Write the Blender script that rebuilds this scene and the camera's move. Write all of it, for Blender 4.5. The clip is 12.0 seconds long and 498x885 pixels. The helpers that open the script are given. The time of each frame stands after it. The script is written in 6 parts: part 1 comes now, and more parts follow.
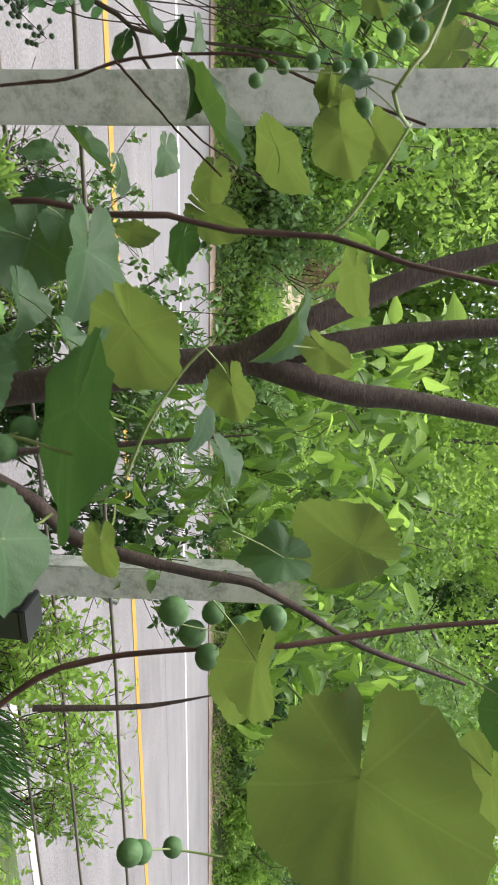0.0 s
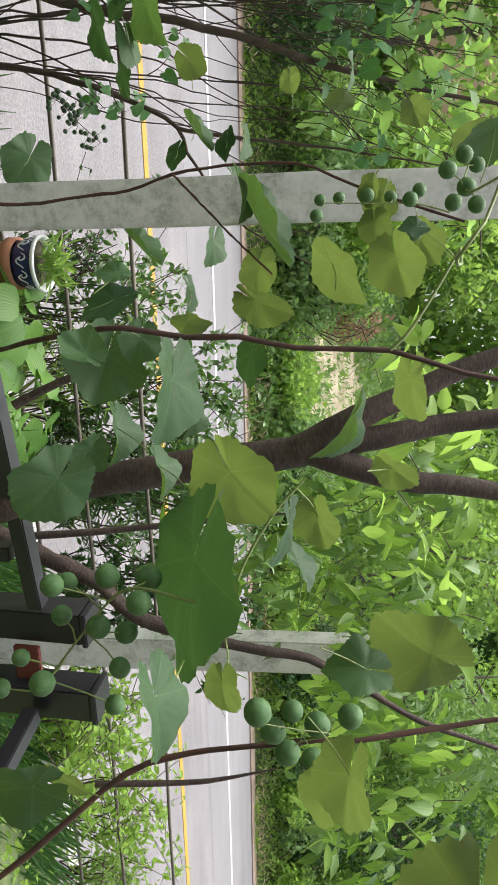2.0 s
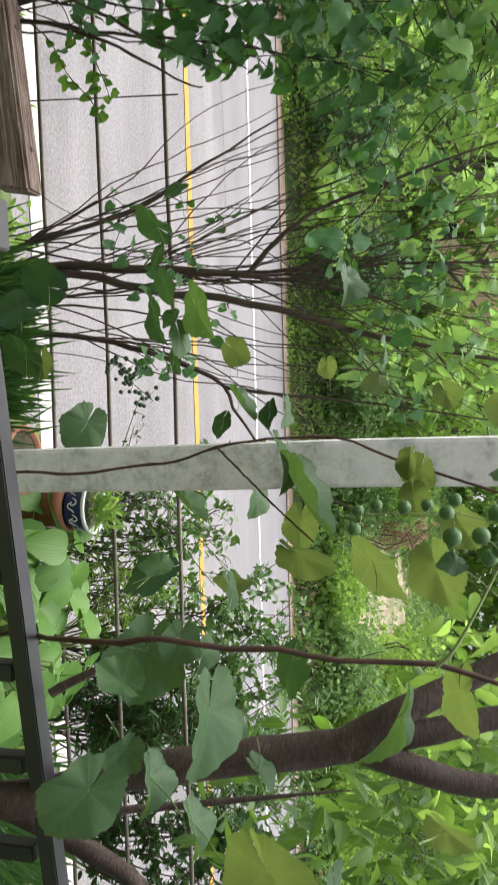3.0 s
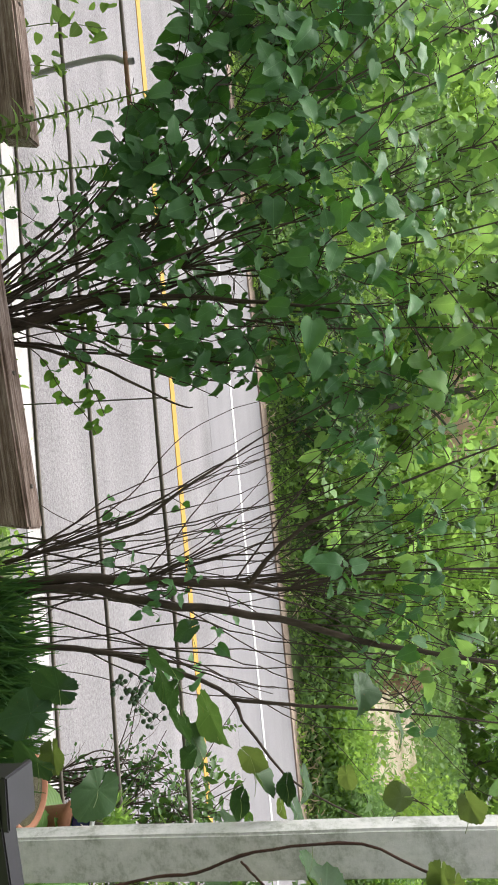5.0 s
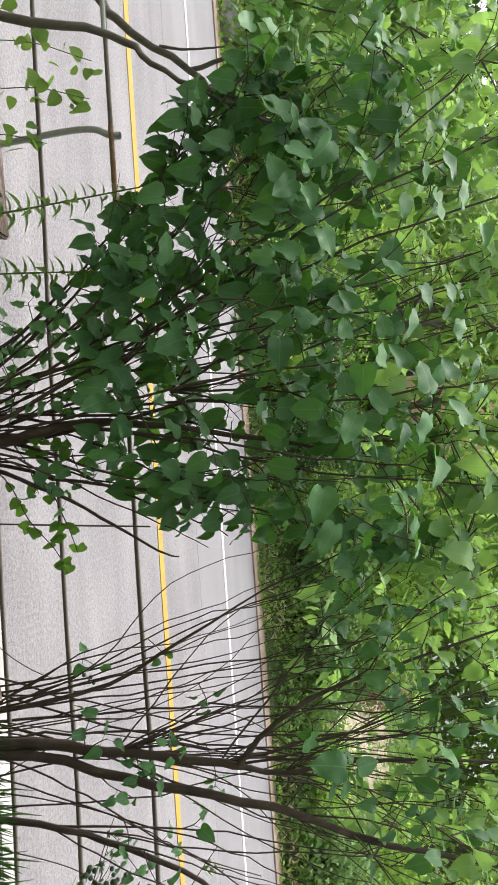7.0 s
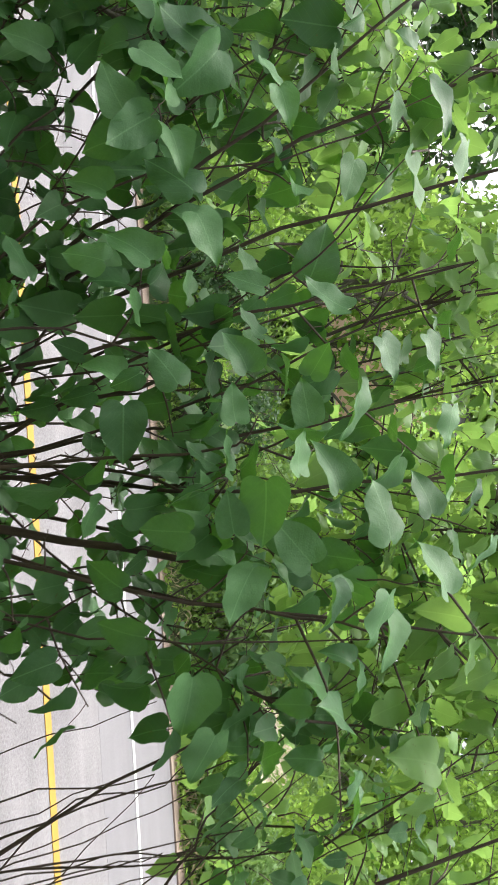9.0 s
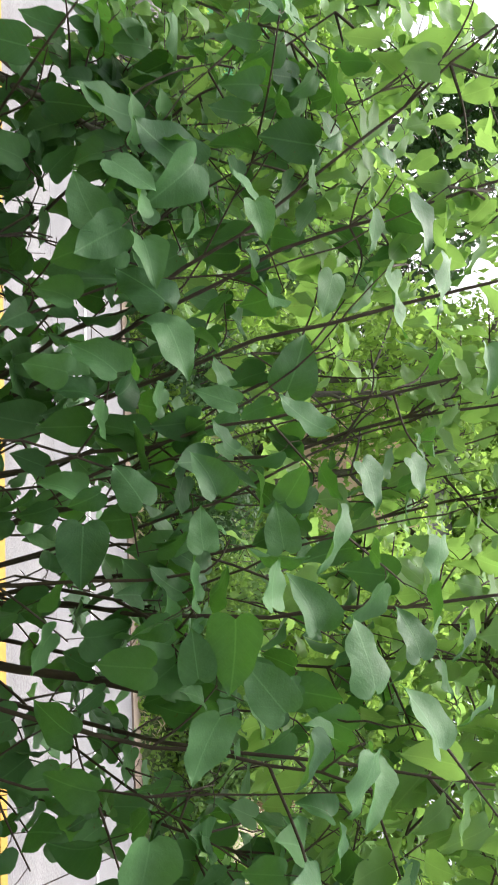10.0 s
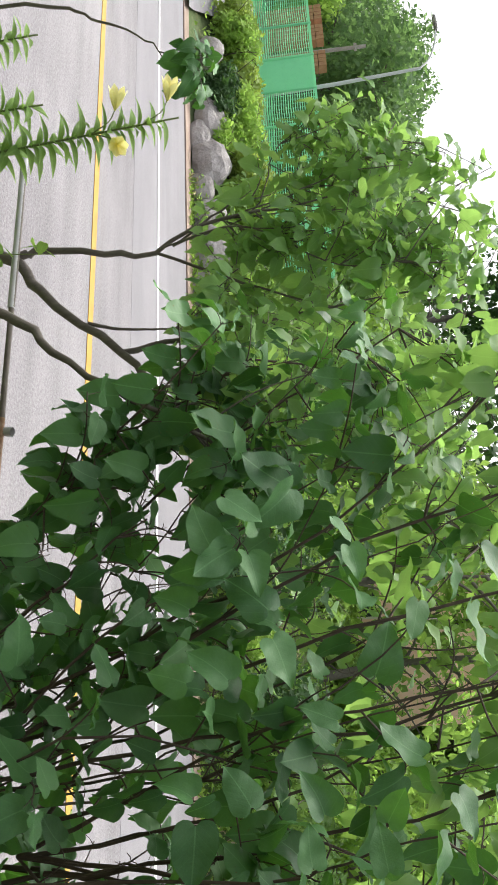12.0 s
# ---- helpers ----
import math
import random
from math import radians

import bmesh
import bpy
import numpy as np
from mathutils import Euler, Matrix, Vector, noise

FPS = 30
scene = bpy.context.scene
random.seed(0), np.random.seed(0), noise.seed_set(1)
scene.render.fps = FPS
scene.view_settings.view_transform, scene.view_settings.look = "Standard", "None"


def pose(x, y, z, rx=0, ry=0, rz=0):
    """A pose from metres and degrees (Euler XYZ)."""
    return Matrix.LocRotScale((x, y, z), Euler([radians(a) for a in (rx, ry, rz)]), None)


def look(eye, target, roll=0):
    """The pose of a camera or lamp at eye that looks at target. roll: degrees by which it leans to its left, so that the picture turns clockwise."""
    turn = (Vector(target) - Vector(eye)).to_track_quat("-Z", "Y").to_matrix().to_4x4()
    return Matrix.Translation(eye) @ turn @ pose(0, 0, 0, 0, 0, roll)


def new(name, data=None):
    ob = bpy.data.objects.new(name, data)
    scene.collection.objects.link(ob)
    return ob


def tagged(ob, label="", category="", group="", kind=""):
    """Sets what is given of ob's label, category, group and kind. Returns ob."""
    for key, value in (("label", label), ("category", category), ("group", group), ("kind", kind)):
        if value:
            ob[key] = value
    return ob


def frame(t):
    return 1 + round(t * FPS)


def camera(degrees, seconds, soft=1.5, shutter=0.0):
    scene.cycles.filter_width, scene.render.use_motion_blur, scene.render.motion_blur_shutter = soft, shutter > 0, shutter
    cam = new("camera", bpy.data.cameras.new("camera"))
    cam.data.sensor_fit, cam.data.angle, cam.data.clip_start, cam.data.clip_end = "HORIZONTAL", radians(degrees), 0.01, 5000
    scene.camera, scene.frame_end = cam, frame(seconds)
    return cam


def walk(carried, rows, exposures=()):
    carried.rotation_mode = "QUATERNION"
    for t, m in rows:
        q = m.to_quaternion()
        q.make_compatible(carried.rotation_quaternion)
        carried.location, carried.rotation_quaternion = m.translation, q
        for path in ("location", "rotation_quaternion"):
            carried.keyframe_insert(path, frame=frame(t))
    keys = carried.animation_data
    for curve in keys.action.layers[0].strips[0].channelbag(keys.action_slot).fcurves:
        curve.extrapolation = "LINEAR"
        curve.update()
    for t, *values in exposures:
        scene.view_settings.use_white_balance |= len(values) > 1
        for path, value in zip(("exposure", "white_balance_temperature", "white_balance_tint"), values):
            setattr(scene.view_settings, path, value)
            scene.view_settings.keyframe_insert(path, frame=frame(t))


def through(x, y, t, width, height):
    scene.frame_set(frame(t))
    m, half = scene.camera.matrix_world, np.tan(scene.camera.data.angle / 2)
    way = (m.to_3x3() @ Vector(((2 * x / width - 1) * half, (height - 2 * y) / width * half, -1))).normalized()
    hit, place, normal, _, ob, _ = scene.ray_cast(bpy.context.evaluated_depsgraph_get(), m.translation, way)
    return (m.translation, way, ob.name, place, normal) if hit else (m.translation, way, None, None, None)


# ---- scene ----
cam = camera(38.13, 12.0, soft=1.4, shutter=0.2)
PATH = [
    (0, (1.652, 0.408, 2.415), (2.447, 2.230, 2.190), 94.30),
    (0.5, (1.531, 0.350, 2.380), (2.268, 2.180, 2.056), 95.20),
    (1, (1.505, 0.355, 2.329), (2.186, 2.198, 1.952), 94.50),
    (1.5, (1.533, 0.364, 2.358), (2.220, 2.208, 2.002), 92.80),
    (2, (1.534, 0.354, 2.360), (2.203, 2.211, 2.037), 92.40),
    (2.5, (1.452, 0.366, 2.353), (1.881, 2.278, 1.952), 91.30),
    (3, (1.345, 0.393, 2.367), (1.478, 2.337, 1.912), 89.30),
    (3.5, (1.253, 0.396, 2.410), (1.108, 2.341, 1.970), 86.80),
    (3.7, (1.183, 0.396, 2.401), (0.943, 2.331, 1.975), 86.30),
    (5.3, (0.360, 0.350, 2.353), (0.208, 2.303, 1.956), 82.80),
    (5.5, (0.277, 0.380, 2.368), (0.132, 2.332, 1.960), 82.60),
    (6, (0.053, 0.439, 2.345), (-0.085, 2.396, 1.955), 85.10),
    (6.5, (-0.076, 0.541, 2.319), (-0.223, 2.496, 1.924), 86.10),
    (6.7, (-0.127, 0.584, 2.301), (-0.275, 2.544, 1.933), 85.40),
    (8.3, (-0.560, 1.399, 2.249), (-0.560, 3.388, 2.037), 86.90),
    (8.5, (-0.602, 1.492, 2.285), (-0.574, 3.481, 2.071), 86.30),
    (9, (-0.611, 1.738, 2.313), (-0.608, 3.735, 2.193), 86.50),
    (9.5, (-0.617, 1.898, 2.333), (-0.715, 3.893, 2.312), 87.20),
    (10, (-0.665, 1.836, 2.327), (-0.917, 3.819, 2.275), 86.90),
    (10.5, (-0.743, 1.802, 2.306), (-1.049, 3.776, 2.212), 86.40),
    (11, (-0.755, 1.789, 2.315), (-1.247, 3.723, 2.186), 85.30),
    (11.5, (-0.805, 1.779, 2.316), (-1.514, 3.641, 2.144), 84.50),
    (12, (-0.869, 1.580, 2.285), (-1.599, 3.433, 2.097), 85.30),
]
walk(cam, [(t, look(eye, target, roll)) for t, eye, target, roll in PATH], exposures=[(0, 1.05), (2.5, 1.13), (3.5, 1.15), (5.5, 1.04), (6.7, 1.06), (8.5, 1.18), (9.5, 1.28), (10.5, 1.28), (11, 1.33), (11.5, 1.2), (12, 1.06)])

# ---- sky, sun and exposure ----
SUN_EL, SUN_AZ = 66.0, -40.0
world = bpy.data.worlds.new("sky")
scene.world = world
world.use_nodes = True
wn = world.node_tree
sky = wn.nodes.new("ShaderNodeTexSky")
sky.sky_type = "NISHITA"
sky.sun_disc = False
sky.sun_elevation = radians(SUN_EL)
sky.sun_rotation = radians(SUN_AZ)
sky.air_density, sky.dust_density, sky.ozone_density = 1.0, 6.0, 1.0
haze = wn.nodes.new("ShaderNodeHueSaturation")
haze.inputs["Saturation"].default_value = 0.3
wn.links.new(sky.outputs["Color"], haze.inputs["Color"])
wn.links.new(haze.outputs["Color"], wn.nodes["Background"].inputs["Color"])
wn.nodes["Background"].inputs["Strength"].default_value = 0.15
sun_data = bpy.data.lights.new("sun", "SUN")
sun_data.energy, sun_data.angle, sun_data.color = 1.5, radians(50), (1.0, 0.97, 0.92)
sun = new("sun", sun_data)
sun.matrix_world = look((0, 0, 30), (0 - 30 / math.tan(radians(SUN_EL)) * math.sin(radians(SUN_AZ)), 0 - 30 / math.tan(radians(SUN_EL)) * math.cos(radians(SUN_AZ)), 0))


# ---- material kit ----
def nodes_of(name):
    m = bpy.data.materials.new(name)
    m.use_nodes = True
    nt = m.node_tree
    return m, nt, nt.nodes["Principled BSDF"], nt.nodes["Material Output"]


def link(nt, a, b):
    nt.links.new(a, b)


def noise_node(nt, vec, scale, detail=4.0, rough=0.6):
    n = nt.nodes.new("ShaderNodeTexNoise")
    n.inputs["Scale"].default_value = scale
    n.inputs["Detail"].default_value = detail
    n.inputs["Roughness"].default_value = rough
    if vec is not None:
        link(nt, vec, n.inputs["Vector"])
    return n


def ramp(nt, fac, stops):
    r = nt.nodes.new("ShaderNodeValToRGB")
    e = r.color_ramp.elements
    while len(e) < len(stops):
        e.new(0.5)
    for el, (p, c) in zip(e, stops):
        el.position, el.color = p, (*c, 1.0)
    link(nt, fac, r.inputs["Fac"])
    return r.outputs["Color"]


def math_node(nt, op, a, b=None, c=None):
    n = nt.nodes.new("ShaderNodeMath")
    n.operation = op
    for s, v in zip(n.inputs, (a, b, c)):
        if v is None:
            continue
        if isinstance(v, (int, float)):
            s.default_value = v
        else:
            link(nt, v, s)
    return n.outputs[0]


def mix_rgb(nt, fac, a, b, mode="MIX"):
    n = nt.nodes.new("ShaderNodeMix")
    n.data_type, n.blend_type = "RGBA", mode
    for s, v in ((n.inputs[0], fac), (n.inputs[6], a), (n.inputs[7], b)):
        if isinstance(v, (int, float)):
            s.default_value = v
        elif isinstance(v, tuple):
            s.default_value = (*v, 1.0)
        else:
            link(nt, v, s)
    return n.outputs[2]


def coords(nt, kind="Object"):
    return nt.nodes.new("ShaderNodeTexCoord").outputs[kind]


def bump(nt, bsdf, height, strength, distance):
    b = nt.nodes.new("ShaderNodeBump")
    b.inputs["Strength"].default_value = strength
    b.inputs["Distance"].default_value = distance
    link(nt, height, b.inputs["Height"])
    link(nt, b.outputs["Normal"], bsdf.inputs["Normal"])


def surface(name, stops, scale, rough=0.7, metal=0.0, bump_s=0.3, bump_d=0.004, fine=None, spec=0.5):
    """A surface whose colour runs over two scales of noise, with matching relief."""
    m, nt, p, _ = nodes_of(name)
    co = coords(nt)
    big = noise_node(nt, co, scale)
    small = noise_node(nt, co, fine or scale * 9, 6.0, 0.7)
    f = math_node(nt, "ADD", math_node(nt, "MULTIPLY", big.outputs[0], 0.6), math_node(nt, "MULTIPLY", small.outputs[0], 0.4))
    link(nt, ramp(nt, f, stops), p.inputs["Base Color"])
    p.inputs["Roughness"].default_value = rough
    p.inputs["Metallic"].default_value = metal
    p.inputs["Specular IOR Level"].default_value = spec
    bump(nt, p, small.outputs[0], bump_s, bump_d)
    return m


def leaf_material(name, dark, light, through, glow=0.4, rough=0.42, veins=7.0, vein_tint=1.5, spec=0.5, palmate=False, ribbed=False):
    """A leaf: veined green with its own shade for each leaf, letting light through."""
    m, nt, p, out = nodes_of(name)
    uv = nt.nodes.new("ShaderNodeSeparateXYZ")
    link(nt, coords(nt, "UV"), uv.inputs[0])
    u = math_node(nt, "ABSOLUTE", math_node(nt, "SUBTRACT", uv.outputs[0], 0.5))
    v = uv.outputs[1]
    rib = math_node(nt, "LESS_THAN", u, 0.013)
    slant = math_node(nt, "SUBTRACT", v, math_node(nt, "MULTIPLY", u, 0.9))
    saw = math_node(nt, "ABSOLUTE", math_node(nt, "SUBTRACT", math_node(nt, "FRACT", math_node(nt, "MULTIPLY", slant, veins)), 0.5))
    side = math_node(nt, "MULTIPLY", math_node(nt, "LESS_THAN", saw, 0.03), 0.3)
    vein = math_node(nt, "MAXIMUM", rib, side)
    if palmate:
        dx, dy = math_node(nt, "SUBTRACT", uv.outputs[0], 0.5), math_node(nt, "SUBTRACT", v, 0.22)
        turn = math_node(nt, "ADD", math_node(nt, "DIVIDE", math_node(nt, "ARCTAN2", dx, dy), 1.2566), 0.5)
        off = math_node(nt, "ABSOLUTE", math_node(nt, "SUBTRACT", math_node(nt, "FRACT", turn), 0.5))
        far = math_node(nt, "SQRT", math_node(nt, "ADD", math_node(nt, "MULTIPLY", dx, dx), math_node(nt, "MULTIPLY", dy, dy)))
        across = math_node(nt, "MULTIPLY", math_node(nt, "MULTIPLY", off, 1.2566), far)
        branch = math_node(nt, "ABSOLUTE", math_node(nt, "SUBTRACT", math_node(nt, "FRACT", math_node(nt, "MULTIPLY", math_node(nt, "SUBTRACT", far, across), 9.0)), 0.5))
        saw = branch
        vein = math_node(nt, "MAXIMUM", math_node(nt, "LESS_THAN", across, 0.007), math_node(nt, "MULTIPLY", math_node(nt, "LESS_THAN", branch, 0.04), 0.35))
    if ribbed:
        arch = math_node(nt, "DIVIDE", u, math_node(nt, "ADD", math_node(nt, "MULTIPLY", v, math_node(nt, "SUBTRACT", 1.03, v)), 0.04))
        saw = math_node(nt, "MULTIPLY", math_node(nt, "ABSOLUTE", math_node(nt, "SUBTRACT", math_node(nt, "FRACT", math_node(nt, "MULTIPLY", arch, 5.0)), 0.5)), 5.0)
        vein = math_node(nt, "MAXIMUM", rib, math_node(nt, "MULTIPLY", math_node(nt, "LESS_THAN", saw, 0.4), 0.22))
    isl = nt.nodes.new("ShaderNodeNewGeometry").outputs["Random Per Island"]
    obr = nt.nodes.new("ShaderNodeObjectInfo").outputs["Random"]
    rnd = math_node(nt, "FRACT", math_node(nt, "ADD", math_node(nt, "MULTIPLY", isl, 7.31), obr))
    blot = noise_node(nt, coords(nt), 30.0, 3.0)
    cloud = noise_node(nt, coords(nt), 3.5, 3.0)
    f = math_node(nt, "ADD", math_node(nt, "MULTIPLY", rnd, 0.6), math_node(nt, "MULTIPLY", blot.outputs[0], 0.2))
    f = math_node(nt, "ADD", f, math_node(nt, "MULTIPLY", math_node(nt, "SUBTRACT", cloud.outputs[0], 0.28), 0.45))
    base = mix_rgb(nt, f, dark, light)
    veined = mix_rgb(nt, math_node(nt, "MULTIPLY", vein, 0.38), base, tuple(min(1.0, c * vein_tint + 0.02) for c in light))
    speck = noise_node(nt, coords(nt), 90.0 if not palmate else 9.0, 2.0)
    veined = mix_rgb(nt, math_node(nt, "MULTIPLY", math_node(nt, "GREATER_THAN", speck.outputs[0], 0.7), 0.7), veined, (0.12, 0.085, 0.035))
    link(nt, veined, p.inputs["Base Color"])
    p.inputs["Roughness"].default_value = rough
    p.inputs["Specular IOR Level"].default_value = spec
    bump(nt, p, math_node(nt, "ADD", math_node(nt, "MULTIPLY", saw, 0.35), math_node(nt, "MULTIPLY", blot.outputs[0], 0.8)), 0.3, 0.003)
    t = nt.nodes.new("ShaderNodeBsdfTranslucent")
    link(nt, mix_rgb(nt, f, tuple(c * 0.75 for c in through), through), t.inputs["Color"])
    mx = nt.nodes.new("ShaderNodeMixShader")
    mx.inputs[0].default_value = glow
    link(nt, p.outputs[0], mx.inputs[1])
    link(nt, t.outputs[0], mx.inputs[2])
    link(nt, mx.outputs[0], out.inputs["Surface"])
    return m


def bark_material(name, stops, ring=0.0):
    m, nt, p, _ = nodes_of(name)
    co = coords(nt)
    mp = nt.nodes.new("ShaderNodeMapping")
    mp.inputs["Scale"].default_value = (1.0, 1.0, 0.22 if ring == 0 else 3.0)
    link(nt, co, mp.inputs["Vector"])
    a = noise_node(nt, mp.outputs[0], 60.0, 6.0, 0.7)
    b = noise_node(nt, co, 9.0, 3.0)
    f = math_node(nt, "ADD", math_node(nt, "MULTIPLY", a.outputs[0], 0.55), math_node(nt, "MULTIPLY", b.outputs[0], 0.45))
    link(nt, ramp(nt, f, stops), p.inputs["Base Color"])
    p.inputs["Roughness"].default_value = 0.8
    bump(nt, p, a.outputs[0], 0.6, 0.006)
    return m


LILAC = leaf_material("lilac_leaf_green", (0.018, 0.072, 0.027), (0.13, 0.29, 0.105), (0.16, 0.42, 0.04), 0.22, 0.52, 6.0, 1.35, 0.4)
# Same lilac leaf, brightened in colour for crown parts that catch more sky.
LILAC_LIT = leaf_material("lilac_leaf_lit_green", (0.062, 0.168, 0.05), (0.215, 0.38, 0.122), (0.39, 0.64, 0.14), 0.47, 0.52, 6.0, 1.3, 0.4)
YOUNG = leaf_material("young_lilac_leaf_green", (0.05, 0.12, 0.025), (0.1, 0.2, 0.04), (0.2, 0.4, 0.05), 0.42, 0.6, 6.0, 1.4, 0.3)
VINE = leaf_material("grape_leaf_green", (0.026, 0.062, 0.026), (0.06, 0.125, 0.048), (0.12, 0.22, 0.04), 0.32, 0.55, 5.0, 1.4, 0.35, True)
# One vine: the next copy has backlight in its colour, the third is darker.
VINE_BACKLIT = leaf_material("grape_leaf_backlit_green", (0.045, 0.075, 0.025), (0.095, 0.13, 0.045), (0.17, 0.24, 0.048), 0.44, 0.65, 5.0, 1.4, 0.3, True)
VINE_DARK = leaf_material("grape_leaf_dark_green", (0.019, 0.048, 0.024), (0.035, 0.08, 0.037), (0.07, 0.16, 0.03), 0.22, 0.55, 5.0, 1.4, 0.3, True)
HOSTA = leaf_material("hosta_leaf_green", (0.055, 0.15, 0.026), (0.13, 0.26, 0.045), (0.22, 0.42, 0.05), 0.3, 0.45, 9.0, 1.25, 0.4, False, True)
# Woodland greens: sunny and shade tones carry bright and dim light as leaf colour.
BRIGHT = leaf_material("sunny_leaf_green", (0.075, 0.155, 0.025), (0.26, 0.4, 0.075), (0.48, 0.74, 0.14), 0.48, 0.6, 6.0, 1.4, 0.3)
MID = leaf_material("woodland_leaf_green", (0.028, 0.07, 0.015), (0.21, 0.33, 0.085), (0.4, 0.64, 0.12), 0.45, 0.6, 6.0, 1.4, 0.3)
# Distance haze is mixed into this leaf colour; the air itself is clear.
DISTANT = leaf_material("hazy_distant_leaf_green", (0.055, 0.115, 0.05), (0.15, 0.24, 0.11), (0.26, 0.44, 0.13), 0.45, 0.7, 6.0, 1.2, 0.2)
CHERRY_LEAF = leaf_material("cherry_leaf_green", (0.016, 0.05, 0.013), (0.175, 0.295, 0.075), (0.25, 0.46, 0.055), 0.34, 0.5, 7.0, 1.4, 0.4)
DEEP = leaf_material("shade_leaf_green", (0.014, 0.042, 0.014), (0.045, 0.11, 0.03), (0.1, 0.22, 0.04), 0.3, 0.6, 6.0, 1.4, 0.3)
PALE = leaf_material("pale_leaf_green", (0.11, 0.2, 0.07), (0.22, 0.34, 0.13), (0.3, 0.5, 0.12), 0.4, 0.6, 6.0, 1.4, 0.3)
HEDGE = leaf_material("glossy_shrub_leaf_green", (0.02, 0.062, 0.017), (0.11, 0.215, 0.055), (0.18, 0.36, 0.045), 0.28, 0.4, 6.0, 1.3, 0.5)
GRASS = leaf_material("grass_blade_green", (0.018, 0.06, 0.025), (0.05, 0.13, 0.04), (0.1, 0.22, 0.04), 0.28, 0.55, 3.0, 1.3, 0.3)
BARK = bark_material("lilac_bark", [(0.25, (0.028, 0.018, 0.014)), (0.55, (0.08, 0.056, 0.043)), (0.8, (0.19, 0.145, 0.12))])
BARK_GREY = bark_material("grey_bark", [(0.25, (0.06, 0.05, 0.045)), (0.55, (0.14, 0.12, 0.105)), (0.8, (0.24, 0.215, 0.195))])
CHERRY = bark_material("ringed_cherry_bark", [(0.32, (0.018, 0.011, 0.009)), (0.5, (0.046, 0.029, 0.023)), (0.62, (0.085, 0.06, 0.047)), (0.78, (0.27, 0.21, 0.175))], 1.0)
CANE = bark_material("vine_cane_brown", [(0.3, (0.022, 0.01, 0.007)), (0.55, (0.072, 0.032, 0.023)), (0.8, (0.18, 0.11, 0.08))])
SHOOT = surface("green_shoot", [(0.35, (0.10, 0.16, 0.04)), (0.65, (0.2, 0.24, 0.08))], 20.0, 0.5, 0, 0.2, 0.002)
GRAPE = surface("unripe_grape_skin", [(0.3, (0.045, 0.1, 0.036)), (0.5, (0.07, 0.145, 0.052)), (0.7, (0.11, 0.2, 0.08))], 1.6, 0.62, 0, 0.05, 0.001, 14.0, 0.3)
YELLOW = surface("yellow_road_paint", [(0.3, (0.32, 0.185, 0.028)), (0.6, (0.42, 0.25, 0.035))], 6.0, 0.75, 0, 0.3, 0.003, 80.0)
WHITE_LINE = surface("white_road_paint", [(0.3, (0.42, 0.42, 0.41)), (0.5, (0.58, 0.58, 0.57)), (0.7, (0.7, 0.7, 0.68))], 2.0, 0.75, 0, 0.3, 0.003, 50.0)
EDGE_LINE = surface("worn_pale_edge_paint", [(0.3, (0.26, 0.25, 0.24)), (0.5, (0.36, 0.345, 0.335)), (0.7, (0.46, 0.44, 0.43))], 2.0, 0.8, 0, 0.3, 0.003, 50.0)
SOIL = surface("dark_garden_soil", [(0.3, (0.035, 0.03, 0.02)), (0.55, (0.08, 0.075, 0.04)), (0.75, (0.10, 0.13, 0.05))], 3.0, 0.95, 0, 0.8, 0.03)
BANK = surface("grassy_ground", [(0.3, (0.03, 0.05, 0.016)), (0.5, (0.085, 0.13, 0.04)), (0.72, (0.2, 0.21, 0.1))], 1.2, 0.95, 0, 0.8, 0.05)
VERGE = surface("reddish_gravel_verge", [(0.3, (0.16, 0.115, 0.085)), (0.5, (0.28, 0.21, 0.165)), (0.7, (0.4, 0.32, 0.265))], 1.1, 0.95, 0, 0.8, 0.02, 60.0)
WHITE_POST = surface("weathered_white_paint", [(0.34, (0.36, 0.37, 0.34)), (0.44, (0.6, 0.6, 0.59)), (0.5, (0.76, 0.75, 0.76)), (0.6, (0.86, 0.84, 0.86))], 9.0, 0.75, 0, 0.5, 0.004, 55.0)
BLACK_METAL = surface("black_painted_metal", [(0.3, (0.01, 0.0095, 0.012)), (0.7, (0.022, 0.02, 0.027))], 8.0, 0.36, 0.0, 0.15, 0.001, None, 0.65)
RUST = surface("rusty_steel", [(0.3, (0.14, 0.07, 0.04)), (0.5, (0.24, 0.14, 0.08)), (0.7, (0.33, 0.27, 0.22))], 7.0, 0.75, 0.3, 0.4, 0.002)
RAIL_STEEL = surface("weathered_fence_pipe", [(0.3, (0.09, 0.075, 0.06)), (0.55, (0.16, 0.14, 0.12)), (0.75, (0.24, 0.2, 0.16))], 3.0, 0.7, 0.4, 0.3, 0.002)
ZINC = surface("galvanised_steel", [(0.3, (0.33, 0.33, 0.34)), (0.7, (0.5, 0.5, 0.51))], 10.0, 0.55, 0.15, 0.2, 0.001)
HINGE = surface("dark_red_rusty_plate", [(0.3, (0.09, 0.02, 0.015)), (0.7, (0.17, 0.045, 0.03))], 9.0, 0.7, 0, 0.3, 0.002)
TERRACOTTA = surface("terracotta_clay", [(0.3, (0.26, 0.11, 0.06)), (0.7, (0.42, 0.2, 0.12))], 9.0, 0.85, 0, 0.3, 0.002)


